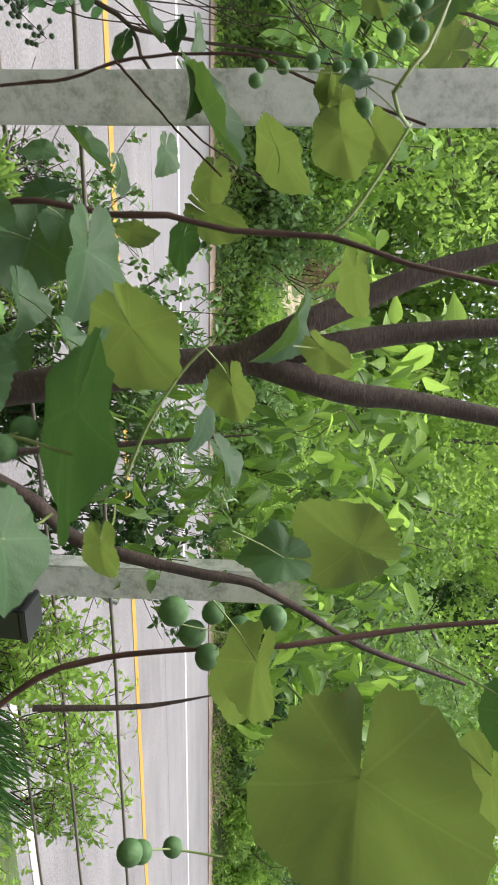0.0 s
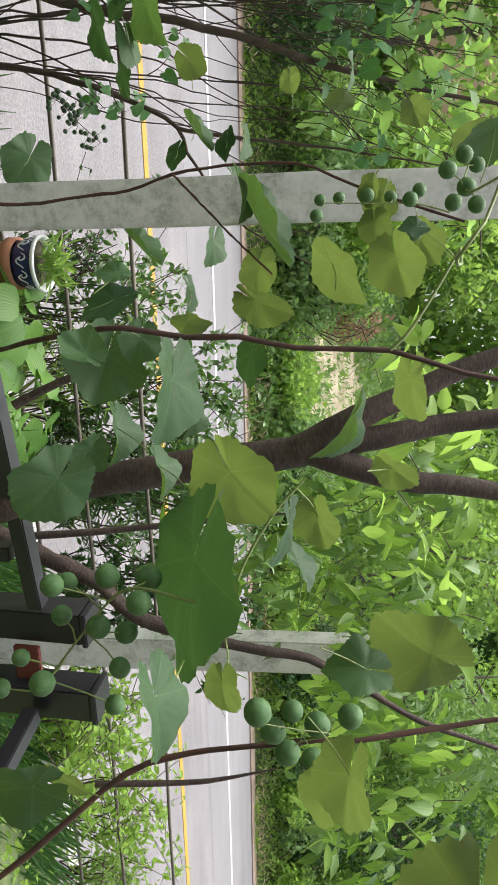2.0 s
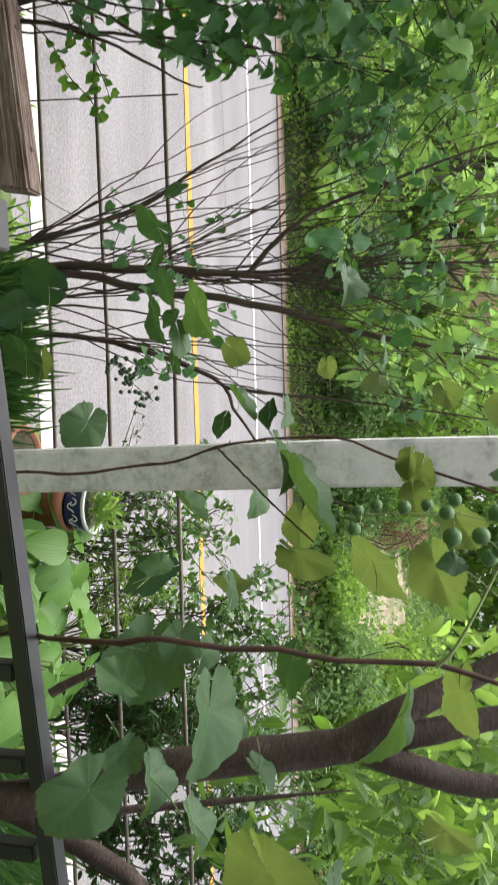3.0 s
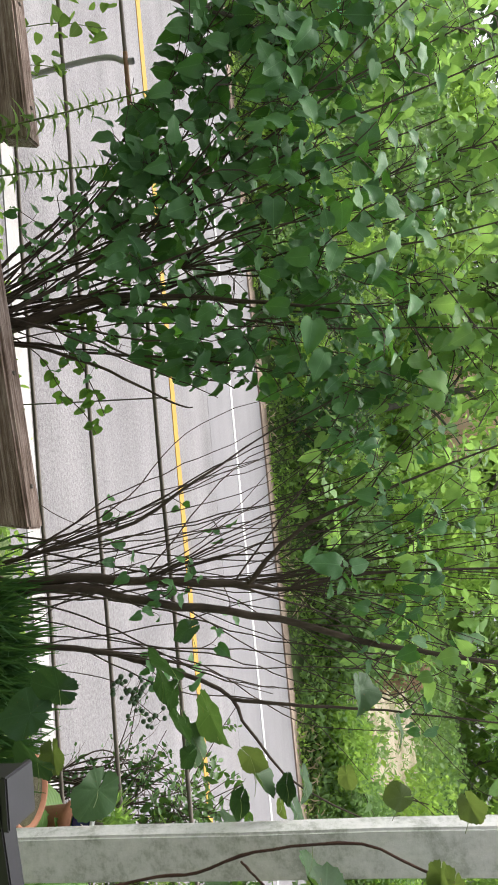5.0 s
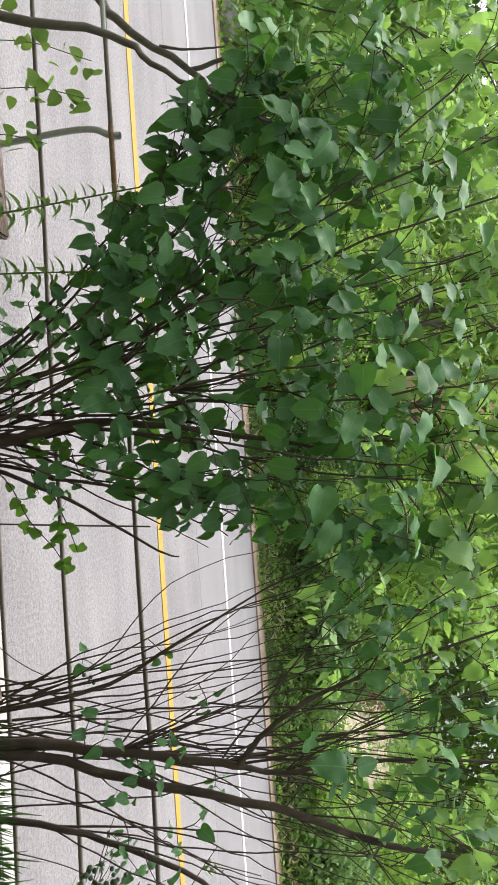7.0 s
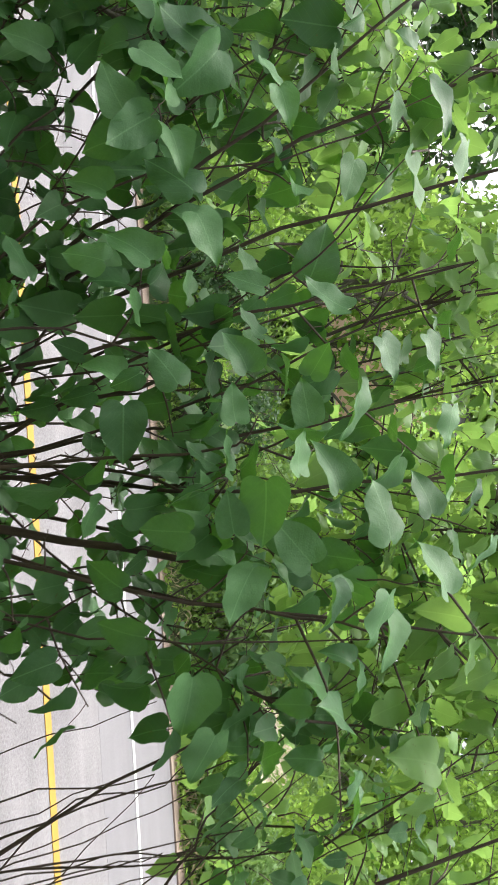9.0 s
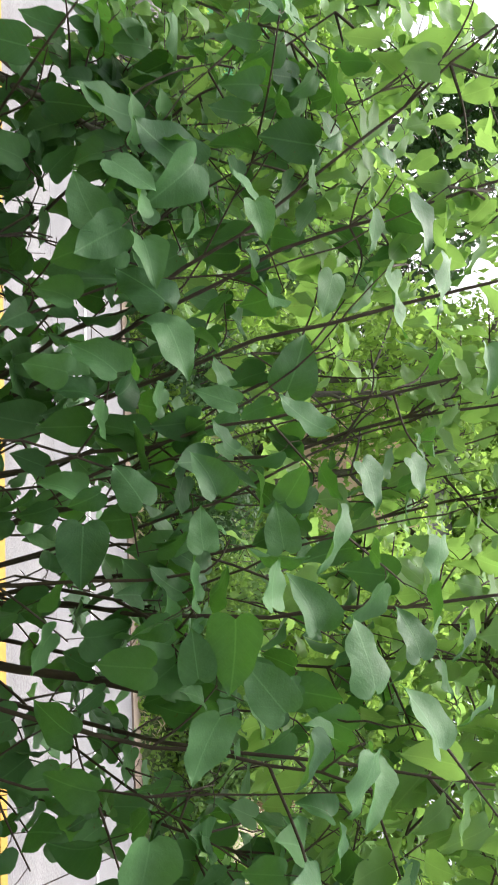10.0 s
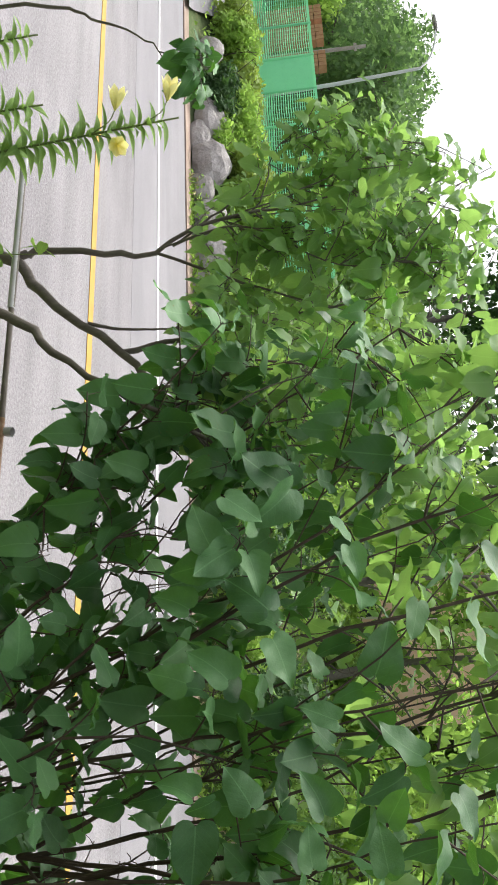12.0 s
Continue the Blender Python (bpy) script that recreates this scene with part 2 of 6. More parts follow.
def timber_material(name, stops):
    m, nt, p, _ = nodes_of(name)
    mp = nt.nodes.new("ShaderNodeMapping")
    mp.inputs["Scale"].default_value = (0.5, 9.0, 9.0)
    link(nt, coords(nt), mp.inputs["Vector"])
    a = noise_node(nt, mp.outputs[0], 9.0, 7.0, 0.65)
    b = noise_node(nt, coords(nt), 4.0, 3.0)
    f = math_node(nt, "ADD", math_node(nt, "MULTIPLY", a.outputs[0], 0.7), math_node(nt, "MULTIPLY", b.outputs[0], 0.3))
    link(nt, ramp(nt, f, stops), p.inputs["Base Color"])
    p.inputs["Roughness"].default_value = 0.85
    bump(nt, p, a.outputs[0], 0.7, 0.008)
    return m


def asphalt_material(name, low, mid, high, chip, relief):
    """Worn road surface: long streaks along the lane, patches, and the speckle of the stones."""
    m, nt, p, _ = nodes_of(name)
    co = coords(nt)
    mp = nt.nodes.new("ShaderNodeMapping")
    mp.inputs["Scale"].default_value = (0.08, 0.8, 1.0)
    link(nt, co, mp.inputs["Vector"])
    streak = noise_node(nt, mp.outputs[0], 2.2, 5.0, 0.65)
    patch = noise_node(nt, co, 0.45, 4.0, 0.6)
    stone = noise_node(nt, co, chip, 3.0, 0.75)
    f = math_node(nt, "ADD", math_node(nt, "MULTIPLY", streak.outputs[0], 0.28), math_node(nt, "ADD", math_node(nt, "MULTIPLY", patch.outputs[0], 0.24), math_node(nt, "MULTIPLY", stone.outputs[0], 0.48)))
    link(nt, ramp(nt, f, [(0.38, low), (0.5, mid), (0.62, high)]), p.inputs["Base Color"])
    p.inputs["Roughness"].default_value = 0.88
    p.inputs["Specular IOR Level"].default_value = 0.3
    bump(nt, p, stone.outputs[0], relief, 0.012)
    return m


ASPHALT = asphalt_material("worn_pale_asphalt", (0.13, 0.122, 0.127), (0.205, 0.196, 0.203), (0.275, 0.263, 0.268), 38.0, 0.9)
ASPHALT_SMOOTH = asphalt_material("smooth_grey_asphalt", (0.16, 0.155, 0.163), (0.2, 0.193, 0.203), (0.235, 0.227, 0.236), 70.0, 0.4)
PLAIN_WALL = surface("plain_grey_brown_wall", [(0.3, (0.14, 0.12, 0.1)), (0.55, (0.2, 0.175, 0.15)), (0.75, (0.26, 0.23, 0.2))], 2.0, 0.8, 0, 0.3, 0.004)
TIMBER = timber_material("weathered_grey_timber", [(0.34, (0.035, 0.022, 0.016)), (0.46, (0.16, 0.105, 0.08)), (0.56, (0.31, 0.235, 0.2)), (0.66, (0.46, 0.39, 0.35))])


# ---- mesh kit ----
rng = np.random.default_rng(7)


def mesh_of(name, verts, faces, mat, uvs=None, smooth=False):
    """One mesh from arrays; all faces have the same number of corners."""
    verts, faces = np.asarray(verts, np.float32), np.asarray(faces, np.int32)
    me = bpy.data.meshes.new(name)
    k = faces.shape[1]
    me.vertices.add(len(verts))
    me.vertices.foreach_set("co", verts.ravel())
    me.loops.add(faces.size)
    me.loops.foreach_set("vertex_index", faces.ravel())
    me.polygons.add(len(faces))
    me.polygons.foreach_set("loop_start", np.arange(0, faces.size, k, dtype=np.int32))
    if smooth:
        me.polygons.foreach_set("use_smooth", np.ones(len(faces), bool))
    me.update(calc_edges=True)
    if uvs is not None:
        layer = me.uv_layers.new(name="UVMap")
        layer.data.foreach_set("uv", np.asarray(uvs, np.float32)[faces.ravel()].ravel())
    if mat is not None:
        me.materials.append(mat)
    return me


def child(name, me, parent, label=""):
    ob = new(name, me)
    ob.parent = parent
    return tagged(ob, label)


def thing(name, label, category, group="", at=(0, 0, 0)):
    ob = new(name)
    ob.empty_display_size = 0.05
    ob.location = at
    return tagged(ob, label, category, group)


def part(name, bm, mat, parent, label="", smooth=False):
    me = bpy.data.meshes.new(name)
    bm.to_mesh(me)
    bm.free()
    me.materials.append(mat)
    if smooth:
        me.polygons.foreach_set("use_smooth", np.ones(len(me.polygons), bool))
    return child(name, me, parent, label)


def box_bm(lo, hi, bevel=0.0, bm=None):
    bm = bm or bmesh.new()
    r = bmesh.ops.create_cube(bm, size=1.0)
    size, mid = Vector(hi) - Vector(lo), (Vector(hi) + Vector(lo)) / 2
    for v in r["verts"]:
        v.co = Vector([a * b for a, b in zip(v.co, size)]) + mid
    if bevel:
        bmesh.ops.bevel(bm, geom=list({e for v in r["verts"] for e in v.link_edges}), offset=bevel, segments=2, affect="EDGES")
    return bm


def lathe_bm(profile, steps=28):
    """Turns (radius, height) pairs about z."""
    bm = bmesh.new()
    rings = [[bm.verts.new((r * math.cos(i * math.tau / steps), r * math.sin(i * math.tau / steps), z)) for i in range(steps)] for r, z in profile]
    for a, b in zip(rings, rings[1:]):
        for i in range(steps):
            j = (i + 1) % steps
            bm.faces.new((a[i], a[j], b[j], b[i]))
    return bm


def smooth_path(pts, n):
    """A Catmull-Rom line through the points."""
    p = np.asarray(pts, float)
    p = np.vstack([2 * p[0] - p[1], p, 2 * p[-1] - p[-2]])
    out = []
    segs = len(p) - 3
    for s in range(segs):
        a, b, c, d = p[s : s + 4]
        steps = max(2, n // segs)
        for i in range(steps + (s == segs - 1)):
            t = i / steps
            out.append(0.5 * (2 * b + (c - a) * t + (2 * a - 5 * b + 4 * c - d) * t * t + (3 * b - a - 3 * c + d) * t**3))
    return np.array(out)


def tube(pts, radii, sides=8, wobble=0.0):
    """Vertices and quads of a tapering tube along the points."""
    pts = np.asarray(pts, float)
    radii = np.interp(np.linspace(0, 1, len(pts)), np.linspace(0, 1, len(radii)), radii)
    tang = np.gradient(pts, axis=0)
    tang /= np.linalg.norm(tang, axis=1, keepdims=True) + 1e-9
    ref = np.array([0.31, 0.87, 0.38]) if abs(tang[:, 2]).mean() > 0.6 else np.array([0.1, 0.2, 0.97])
    a = np.cross(tang, ref)
    a /= np.linalg.norm(a, axis=1, keepdims=True) + 1e-9
    b = np.cross(tang, a)
    ang = np.arange(sides) * math.tau / sides
    rr = radii[:, None] * (1 + wobble * rng.normal(size=(len(pts), sides)))
    v = pts[:, None] + rr[..., None] * (np.cos(ang)[None, :, None] * a[:, None] + np.sin(ang)[None, :, None] * b[:, None])
    i, j = np.meshgrid(np.arange(len(pts) - 1), np.arange(sides), indexing="ij")
    q = np.stack([i * sides + j, i * sides + (j + 1) % sides, (i + 1) * sides + (j + 1) % sides, (i + 1) * sides + j], -1).reshape(-1, 4)
    return v.reshape(-1, 3), q


def join(chunks):
    vs, fs, n = [], [], 0
    for v, f in chunks:
        vs.append(v)
        fs.append(f + n)
        n += len(v)
    return np.vstack(vs), np.vstack(fs)


def tube_part(name, lines, mat, parent, sides=8, label="", wobble=0.0):
    """lines: (points, radii) pairs joined into one part."""
    v, f = join([tube(p, r, sides, wobble) for p, r in lines])
    return child(name, mesh_of(name, v, f, mat, smooth=True), parent, label)


def blade(outline, fold=0.25, droop=0.2, wave=0.0):
    """A leaf blade: half widths along its length give two halves that fold up from the midrib. Stalk at the origin, tip on +y, face up +z."""
    n = len(outline)
    v, uv, f = [], [], []
    for i, (y, w) in enumerate(outline):
        z = -droop * y * y
        ripple = wave * math.sin(i * 2.4)
        v += [(-w, y, z + fold * w + ripple), (0, y, z), (w, y, z + fold * w - ripple)]
        uv += [(0.5 - w, y), (0.5, y), (0.5 + w, y)]
    for i in range(n - 1):
        a = 3 * i
        f += [(a, a + 1, a + 4, a + 3), (a + 1, a + 2, a + 5, a + 4)]
    return np.array(v, float), np.array(f), np.array(uv, float)


HEART = [(-0.09, 0.10), (-0.105, 0.22), (-0.06, 0.33), (0.04, 0.40), (0.16, 0.43), (0.3, 0.425), (0.44, 0.385), (0.57, 0.34), (0.69, 0.275), (0.79, 0.2), (0.87, 0.125), (0.94, 0.055), (1.0, 0.004)]
OVAL = [(0.0, 0.02), (0.2, 0.19), (0.45, 0.25), (0.7, 0.17), (1.0, 0.01)]
LANCE = [(0.0, 0.02), (0.25, 0.075), (0.55, 0.085), (0.8, 0.05), (1.0, 0.004)]
STRAP = [(0.0, 0.018), (0.35, 0.022), (0.7, 0.016), (1.0, 0.002)]
SIMPLE = [(0.0, 0.03), (0.42, 0.3), (1.0, 0.02)]


def lobed_blade(seed, depth=0.12, cup=0.18, fold=0.3):
    """A grape leaf: broad and shallowly lobed with uneven teeth and a notched base, folded along its midrib and rippled."""
    r = random.Random(seed)
    n, rings = 54, (0.35, 0.7, 1.0)
    v, uv, f = [(0, 0, 0)], [(0.5, 0.22)], []
    ph, skew = r.uniform(0, math.tau), r.uniform(-0.07, 0.07)
    rim = []
    for i in range(n + 1):
        a = -math.pi * 0.5 + math.tau * (0.008 + 0.984 * i / n)
        b = a - math.pi / 2
        lobe = 0.66 - depth + 0.1 * math.cos(b) + skew * math.sin(b) + (depth * 1.5 - 0.06) * (1 - abs(math.sin(2.5 * max(-2.513, min(2.513, b if b < math.pi else b - math.tau))))) ** 0.9
        rad = lobe + 0.014 * (1 if i % 2 else -1) + r.uniform(-0.018, 0.018)
        if i in (0, n):
            rad *= 0.85
        rim.append((rad * math.cos(a), rad * math.sin(a), a))
    for k in rings:
        for x, y, a in rim:
            x_, y_ = x * k, y * k + 0.05 * k
            z = fold * abs(x_) - cup * (y_ * y_ * 0.6 + x_ * x_ * 0.5) + k * k * (0.055 * math.sin(3 * a + ph) + 0.022 * math.sin(7 * a + 2 * ph)) + k * k * r.uniform(-0.012, 0.012)
            v.append((x_, y_, z))
            uv.append((0.5 + x_ * 0.7, 0.22 + y_ * 0.8))
    m = n + 1
    for i in range(n):
        f.append((0, 1 + i, 2 + i))
        for q in range(len(rings) - 1):
            a0 = 1 + q * m + i
            f += [(a0, a0 + m, a0 + m + 1), (a0, a0 + m + 1, a0 + 1)]
    v = np.array(v, float)
    v[:, 1] += 0.12
    return v, np.array(f), np.array(uv, float)


def turned(n_vec, tip):
    """Matrices whose y axes run to the tips and whose z axes lie as near the normals as can be."""
    y = tip / (np.linalg.norm(tip, axis=1, keepdims=True) + 1e-9)
    x = np.cross(y, n_vec)
    x /= np.linalg.norm(x, axis=1, keepdims=True) + 1e-9
    z = np.cross(x, y)
    return np.stack([x, y, z], -1)


def strewn(name, template, places, turns, sizes, mat):
    """One mesh of the template repeated at all the places."""
    v, f, uv = template
    V = np.einsum("nij,vj->nvi", turns, v) * np.asarray(sizes)[:, None, None] + np.asarray(places)[:, None]
    F = f[None] + (np.arange(len(places)) * len(v))[:, None, None]
    U = np.broadcast_to(uv, (len(places), *uv.shape)).reshape(-1, 2)
    return mesh_of(name, V.reshape(-1, 3), F.reshape(-1, f.shape[1]), mat, U)


def blob_points(n, centre, radii, hollow=0.3):
    """Points in an ellipsoid, thinner in its core, clustered by a coarse noise."""
    out = []
    need = n
    while need > 0:
        d = rng.normal(size=(need * 3, 3))
        d /= np.linalg.norm(d, axis=1, keepdims=True)
        r = (hollow**3 + (1 - hollow**3) * rng.random(len(d))) ** (1 / 3)
        p = d * r[:, None] * np.array(radii) + np.array(centre)
        keep = np.array([noise.noise(Vector(q * 2.1 / max(0.4, min(radii)))) for q in p]) + rng.normal(size=len(p)) * 0.22 > -0.05
        p = p[keep][:need]
        out.append(p)
        need -= len(p)
    return np.vstack(out)


def crown_points(n, low, high, y_mid, y_half):
    """Points of a crown between two outlines of x and z (lists of pairs), in drifts, thickest at mid depth."""
    lx, lz = np.array(low).T
    hx, hz = np.array(high).T
    out = np.zeros((0, 3))
    while True:
        p = np.column_stack([rng.uniform(lx[0], lx[-1], n * 2), y_mid + y_half * rng.normal(size=n * 2) * 0.55, rng.uniform(min(lz), max(hz), n * 2)])
        a, b = np.interp(p[:, 0], lx, lz), np.interp(p[:, 0], hx, hz)
        drift = np.array([noise.noise(Vector(q * 3.1)) for q in p])
        p = p[(p[:, 2] > a) & (p[:, 2] < b) & (drift + rng.normal(size=len(p)) * 0.35 > -0.25)]
        out = np.vstack([out, p])
        if len(out) < 3 * n:
            continue
        # of three times as many, keep those that stand farthest apart
        flat = out[: 3 * n] * np.array([1.0, 0.5, 1.0])
        kept = [0]
        gap = np.linalg.norm(flat - flat[0], axis=1)
        while len(kept) < n:
            k = int(np.argmax(gap * (0.55 + 0.45 * rng.random(len(gap)))))
            kept.append(k)
            gap = np.minimum(gap, np.linalg.norm(flat - flat[k], axis=1))
        return out[kept]


def leaf_turns(n, lean=(0, -0.35, 0.8), tipward=(0, -0.2, -0.6), loose=0.55):
    normal = np.array(lean) + rng.normal(size=(n, 3)) * loose
    tip = np.array(tipward) + rng.normal(size=(n, 3)) * 0.75
    return turned(normal, tip)


# ---- places of the nearer leaves, canes and grapes (x, y, z, size, turn) ----
LILAC_LEAVES_A = [(-1.304, 2.982, 2.089, 0.092, 68, 26, -39), (-1.207, 3.018, 2.053, 0.104, -49, -54, 134), (-1.183, 3.051, 2.040, 0.089, -86, 5, -162), (-1.090, 3.092, 2.154, 0.119, -60, -40, 140), (-1.021, 3.012, 2.168, 0.094, 41, 47, -57), (-0.953, 3.044, 2.074, 0.105, -61, -34, 137), (-0.870, 2.958, 2.280, 0.072, -73, -17, 139), (-0.809, 2.882, 2.411, 0.085, -62, -20, 126), (-0.727, 2.912, 2.247, 0.077, -30, -56, 116), (-0.726, 3.069, 2.107, 0.089, -44, -50, 128), (-0.694, 3.100, 1.995, 0.114, -8, 65, -98), (-0.745, 3.017, 2.047, 0.06, -71, 19, -138), (-0.639, 2.935, 2.343, 0.074, -18, -69, 107)]
LILAC_LEAVES_B = [(-0.552, 2.971, 2.320, 0.076, 4, -30, 88), (-0.527, 2.891, 2.383, 0.089, -17, -48, 103), (-0.446, 2.860, 2.454, 0.1, -2, -45, 91), (-0.480, 2.895, 2.526, 0.074, -11, -54, 99), (-0.345, 2.934, 2.551, 0.099, -20, -33, 102), (-0.409, 2.910, 2.331, 0.094, -60, -46, 142), (-0.400, 2.940, 2.234, 0.101, -43, 46, -125), (-0.358, 2.979, 2.367, 0.092, -4, 25, -92), (-0.369, 2.828, 2.443, 0.089, -16, 34, -100), (-0.756, 2.849, 2.458, 0.071, 35, 39, -65), (-0.695, 2.882, 2.423, 0.096, -9, 20, -94), (-0.444, 3.113, 2.106, 0.101, -89, -4, -165), (-0.544, 2.902, 2.267, 0.105, -165, 77, 105)]
LILAC_LEAVES_C = [(-0.177, 3.072, 2.101, 0.127, -25, 57, -113), (-0.053, 3.111, 2.130, 0.117, -34, 44, -116), (-1.106, 2.804, 2.493, 0.058, 7, 30, -86), (-1.137, 2.839, 2.550, 0.085, 33, 35, -69), (-1.065, 2.941, 2.444, 0.071, -20, 48, -106), (-1.050, 2.907, 2.528, 0.107, 2, 22, -90), (-0.909, 2.834, 2.642, 0.066, 11, 54, -81), (-0.645, 2.873, 2.563, 0.065, -5, 45, -94), (-0.763, 2.902, 2.536, 0.06, 35, 39, -65), (-1.160, 2.866, 2.327, 0.063, 35, 60, -59), (-1.221, 2.897, 2.303, 0.057, 40, 23, -70), (-0.645, 2.947, 2.220, 0.067, -13, -59, 101), (-1.100, 3.085, 1.990, 0.087, -76, -31, 157)]
LILAC_LEAVES_D = [(-0.948, 3.007, 1.998, 0.085, -80, -22, 159), (-0.353, 3.061, 1.981, 0.088, -97, -33, -164), (-0.250, 3.099, 2.008, 0.099, -91, -14, -165), (-0.466, 2.886, 2.211, 0.07, -33, -78, 122), (-0.712, 2.915, 2.349, 0.061, 108, -55, -23), (-0.747, 3.065, 1.996, 0.08, -62, -20, 126), (-1.068, 2.911, 2.620, 0.084, -4, 25, -92), (-0.443, 2.848, 2.606, 0.063, -27, 27, -104), (-0.527, 2.879, 2.593, 0.058, -15, 29, -98)]
DARK_LEAVES_A = [(1.85, 0.955, 2.205, 0.152, -169, 36, 72), (1.803, 2.181, 1.704, 0.134, -101, 24, 112), (1.806, 1.622, 2.149, 0.084, -172, 39, 75), (1.590, 1.431, 2.421, 0.034, -83, 10, 125), (2.021, 0.826, 2.570, 0.064, -172, 40, 72), (1.048, 2.737, 1.492, 0.151, 159, 28, 65), (1.192, 2.703, 1.576, 0.097, 164, 32, 66), (0.909, 2.204, 1.723, 0.093, -116, -30, -117), (1.034, 2.208, 1.720, 0.093, 164, 38, 86), (0.806, 2.213, 1.778, 0.064, -102, 22, 127), (0.961, 2.205, 1.718, 0.064, -145, 38, 110), (1.128, 2.216, 1.745, 0.052, -118, 36, 129), (1.005, 2.424, 1.293, 0.118, -86, -21, -154)]
DARK_LEAVES_B = [(1.061, 2.406, 1.205, 0.130, -83, 10, 141), (1.219, 2.411, 1.209, 0.118, -105, -37, -138), (1.417, 2.661, 1.754, 0.081, -156, 49, 87), (1.390, 2.701, 1.897, 0.081, -172, 45, 76)]
GREEN_LEAVES_A = [(1.891, 0.788, 2.207, 0.064, 14, 5, -104), (1.889, 1.249, 2.075, 0.058, 23, 2, -103), (2.047, 1.566, 1.784, 0.137, -43, 33, -143), (1.831, 1.711, 1.844, 0.133, -28, 55, -135), (1.795, 1.390, 2.063, 0.128, -1, 12, -109), (1.978, 1.812, 2.327, 0.138, -21, 2, -113), (1.414, 2.771, 1.227, 0.147, -31, 33, -132), (1.354, 2.692, 1.789, 0.113, 33, 5, -98), (1.378, 2.716, 1.948, 0.091, 4, 6, -107), (1.515, 2.399, 1.986, 0.125, 19, 5, -103), (1.502, 2.772, 1.903, 0.118, 14, 7, -104), (1.586, 2.381, 2.022, 0.215, 28, 4, -100), (1.532, 2.714, 1.681, 0.127, 33, 3, -99)]
GREEN_LEAVES_B = [(2.111, 0.890, 2.043, 0.069, -75, 9, -176), (2.107, 1.124, 2.378, 0.066, -78, 4, 116), (1.967, 1.259, 2.258, 0.080, -6, 6, -110), (1.695, 2.740, 1.565, 0.140, 43, 3, -95), (1.705, 3.008, 1.782, 0.119, -6, 18, -111), (1.837, 1.257, 2.017, 0.067, 9, 5, -106), (1.148, 2.420, 1.689, 0.094, 14, 17, -101), (1.774, 1.373, 1.939, 0.061, -64, -12, 116), (2.070, 1.330, 2.260, 0.061, 34, 8, -96), (1.027, 2.420, 2.184, 0.088, 5, 34, -105), (1.207, 2.647, 2.272, 0.081, 6, 4, -82), (1.453, 1.602, 2.543, 0.081, -70, 4, -131), (1.073, 2.420, 1.740, 0.138, 151, 36, 58)]
GREEN_LEAVES_C = [(1.792, 1.660, 1.928, 0.070, -28, 55, -135), (1.836, 1.720, 1.953, 0.062, -1, 12, -109), (1.713, 1.750, 2.003, 0.060, 14, 5, -104), (2.041, 1.700, 1.793, 0.075, -43, 33, -143), (2.046, 1.680, 2.062, 0.062, 43, 3, -95), (1.935, 1.620, 2.034, 0.055, -6, 18, -111), (1.697, 1.800, 1.846, 0.060, -78, 4, 116)]
PALE_LEAVES_A = [(1.823, 1.084, 2.205, 0.093, 122, 50, 28), (1.897, 1.132, 2.304, 0.052, 151, 61, 49), (1.855, 1.662, 2.433, 0.101, 179, 26, 71), (1.665, 1.807, 2.270, 0.130, 143, 23, 63), (1.643, 1.678, 2.393, 0.094, 149, 53, 50), (1.618, 2.384, 2.353, 0.081, 171, 63, 65), (1.936, 2.579, 1.761, 0.110, 92, 13, 50), (1.902, 2.858, 1.942, 0.175, 104, 20, 44), (1.776, 2.909, 1.962, 0.132, -167, 63, 82), (1.206, 2.420, 1.846, 0.076, 108, 33, 27), (1.205, 2.506, 1.197, 0.085, 134, 71, 30), (1.261, 2.420, 2.122, 0.053, 171, 63, 65)]
PALE_LEAVES_B = [(1.330, 2.420, 2.272, 0.064, -81, 8, 138), (1.345, 2.420, 2.439, 0.066, 117, 63, 16), (2.129, 1.189, 2.468, 0.111, -94, -28, -169), (2.141, 0.934, 2.043, 0.054, 112, 31, 34), (2.144, 0.998, 2.357, 0.081, -172, 45, 76), (1.950, 0.882, 2.240, 0.038, 173, 57, 66), (2.241, 1.064, 2.329, 0.061, -156, 49, 87), (1.639, 2.072, 2.453, 0.088, 122, 50, 28), (1.976, 0.720, 2.446, 0.110, -174, 78, 73), (2.099, 0.843, 2.557, 0.062, 175, 46, 64), (1.527, 2.420, 2.346, 0.077, -172, 39, 75), (1.523, 2.863, 1.838, 0.055, 175, 39, 69), (1.420, 2.877, 2.695, 0.127, -80, -9, -150)]
PALE_LEAVES_C = [(1.554, 2.420, 2.378, 0.096, -158, 51, 111), (1.903, 1.310, 2.391, 0.055, 112, 31, 34)]
K1 = [(1.986, 2.123, 1.214), (1.931, 2.015, 1.363), (1.850, 1.757, 1.593), (1.794, 1.599, 1.762), (1.771, 1.540, 1.862), (1.760, 1.540, 1.932), (1.780, 1.560, 2.042), (1.779, 1.570, 2.132), (1.799, 1.589, 2.232), (1.808, 1.619, 2.392), (1.847, 1.628, 2.523), (1.876, 1.647, 2.673), (1.944, 1.676, 2.914)]
K2 = [(2.592, 1.113, 1.778), (2.511, 1.171, 1.888), (2.428, 1.228, 1.997), (2.401, 1.257, 2.094), (2.385, 1.270, 2.190), (2.385, 1.299, 2.301), (2.385, 1.313, 2.370), (2.372, 1.368, 2.563), (2.356, 1.397, 2.727), (2.355, 1.466, 3.003)]
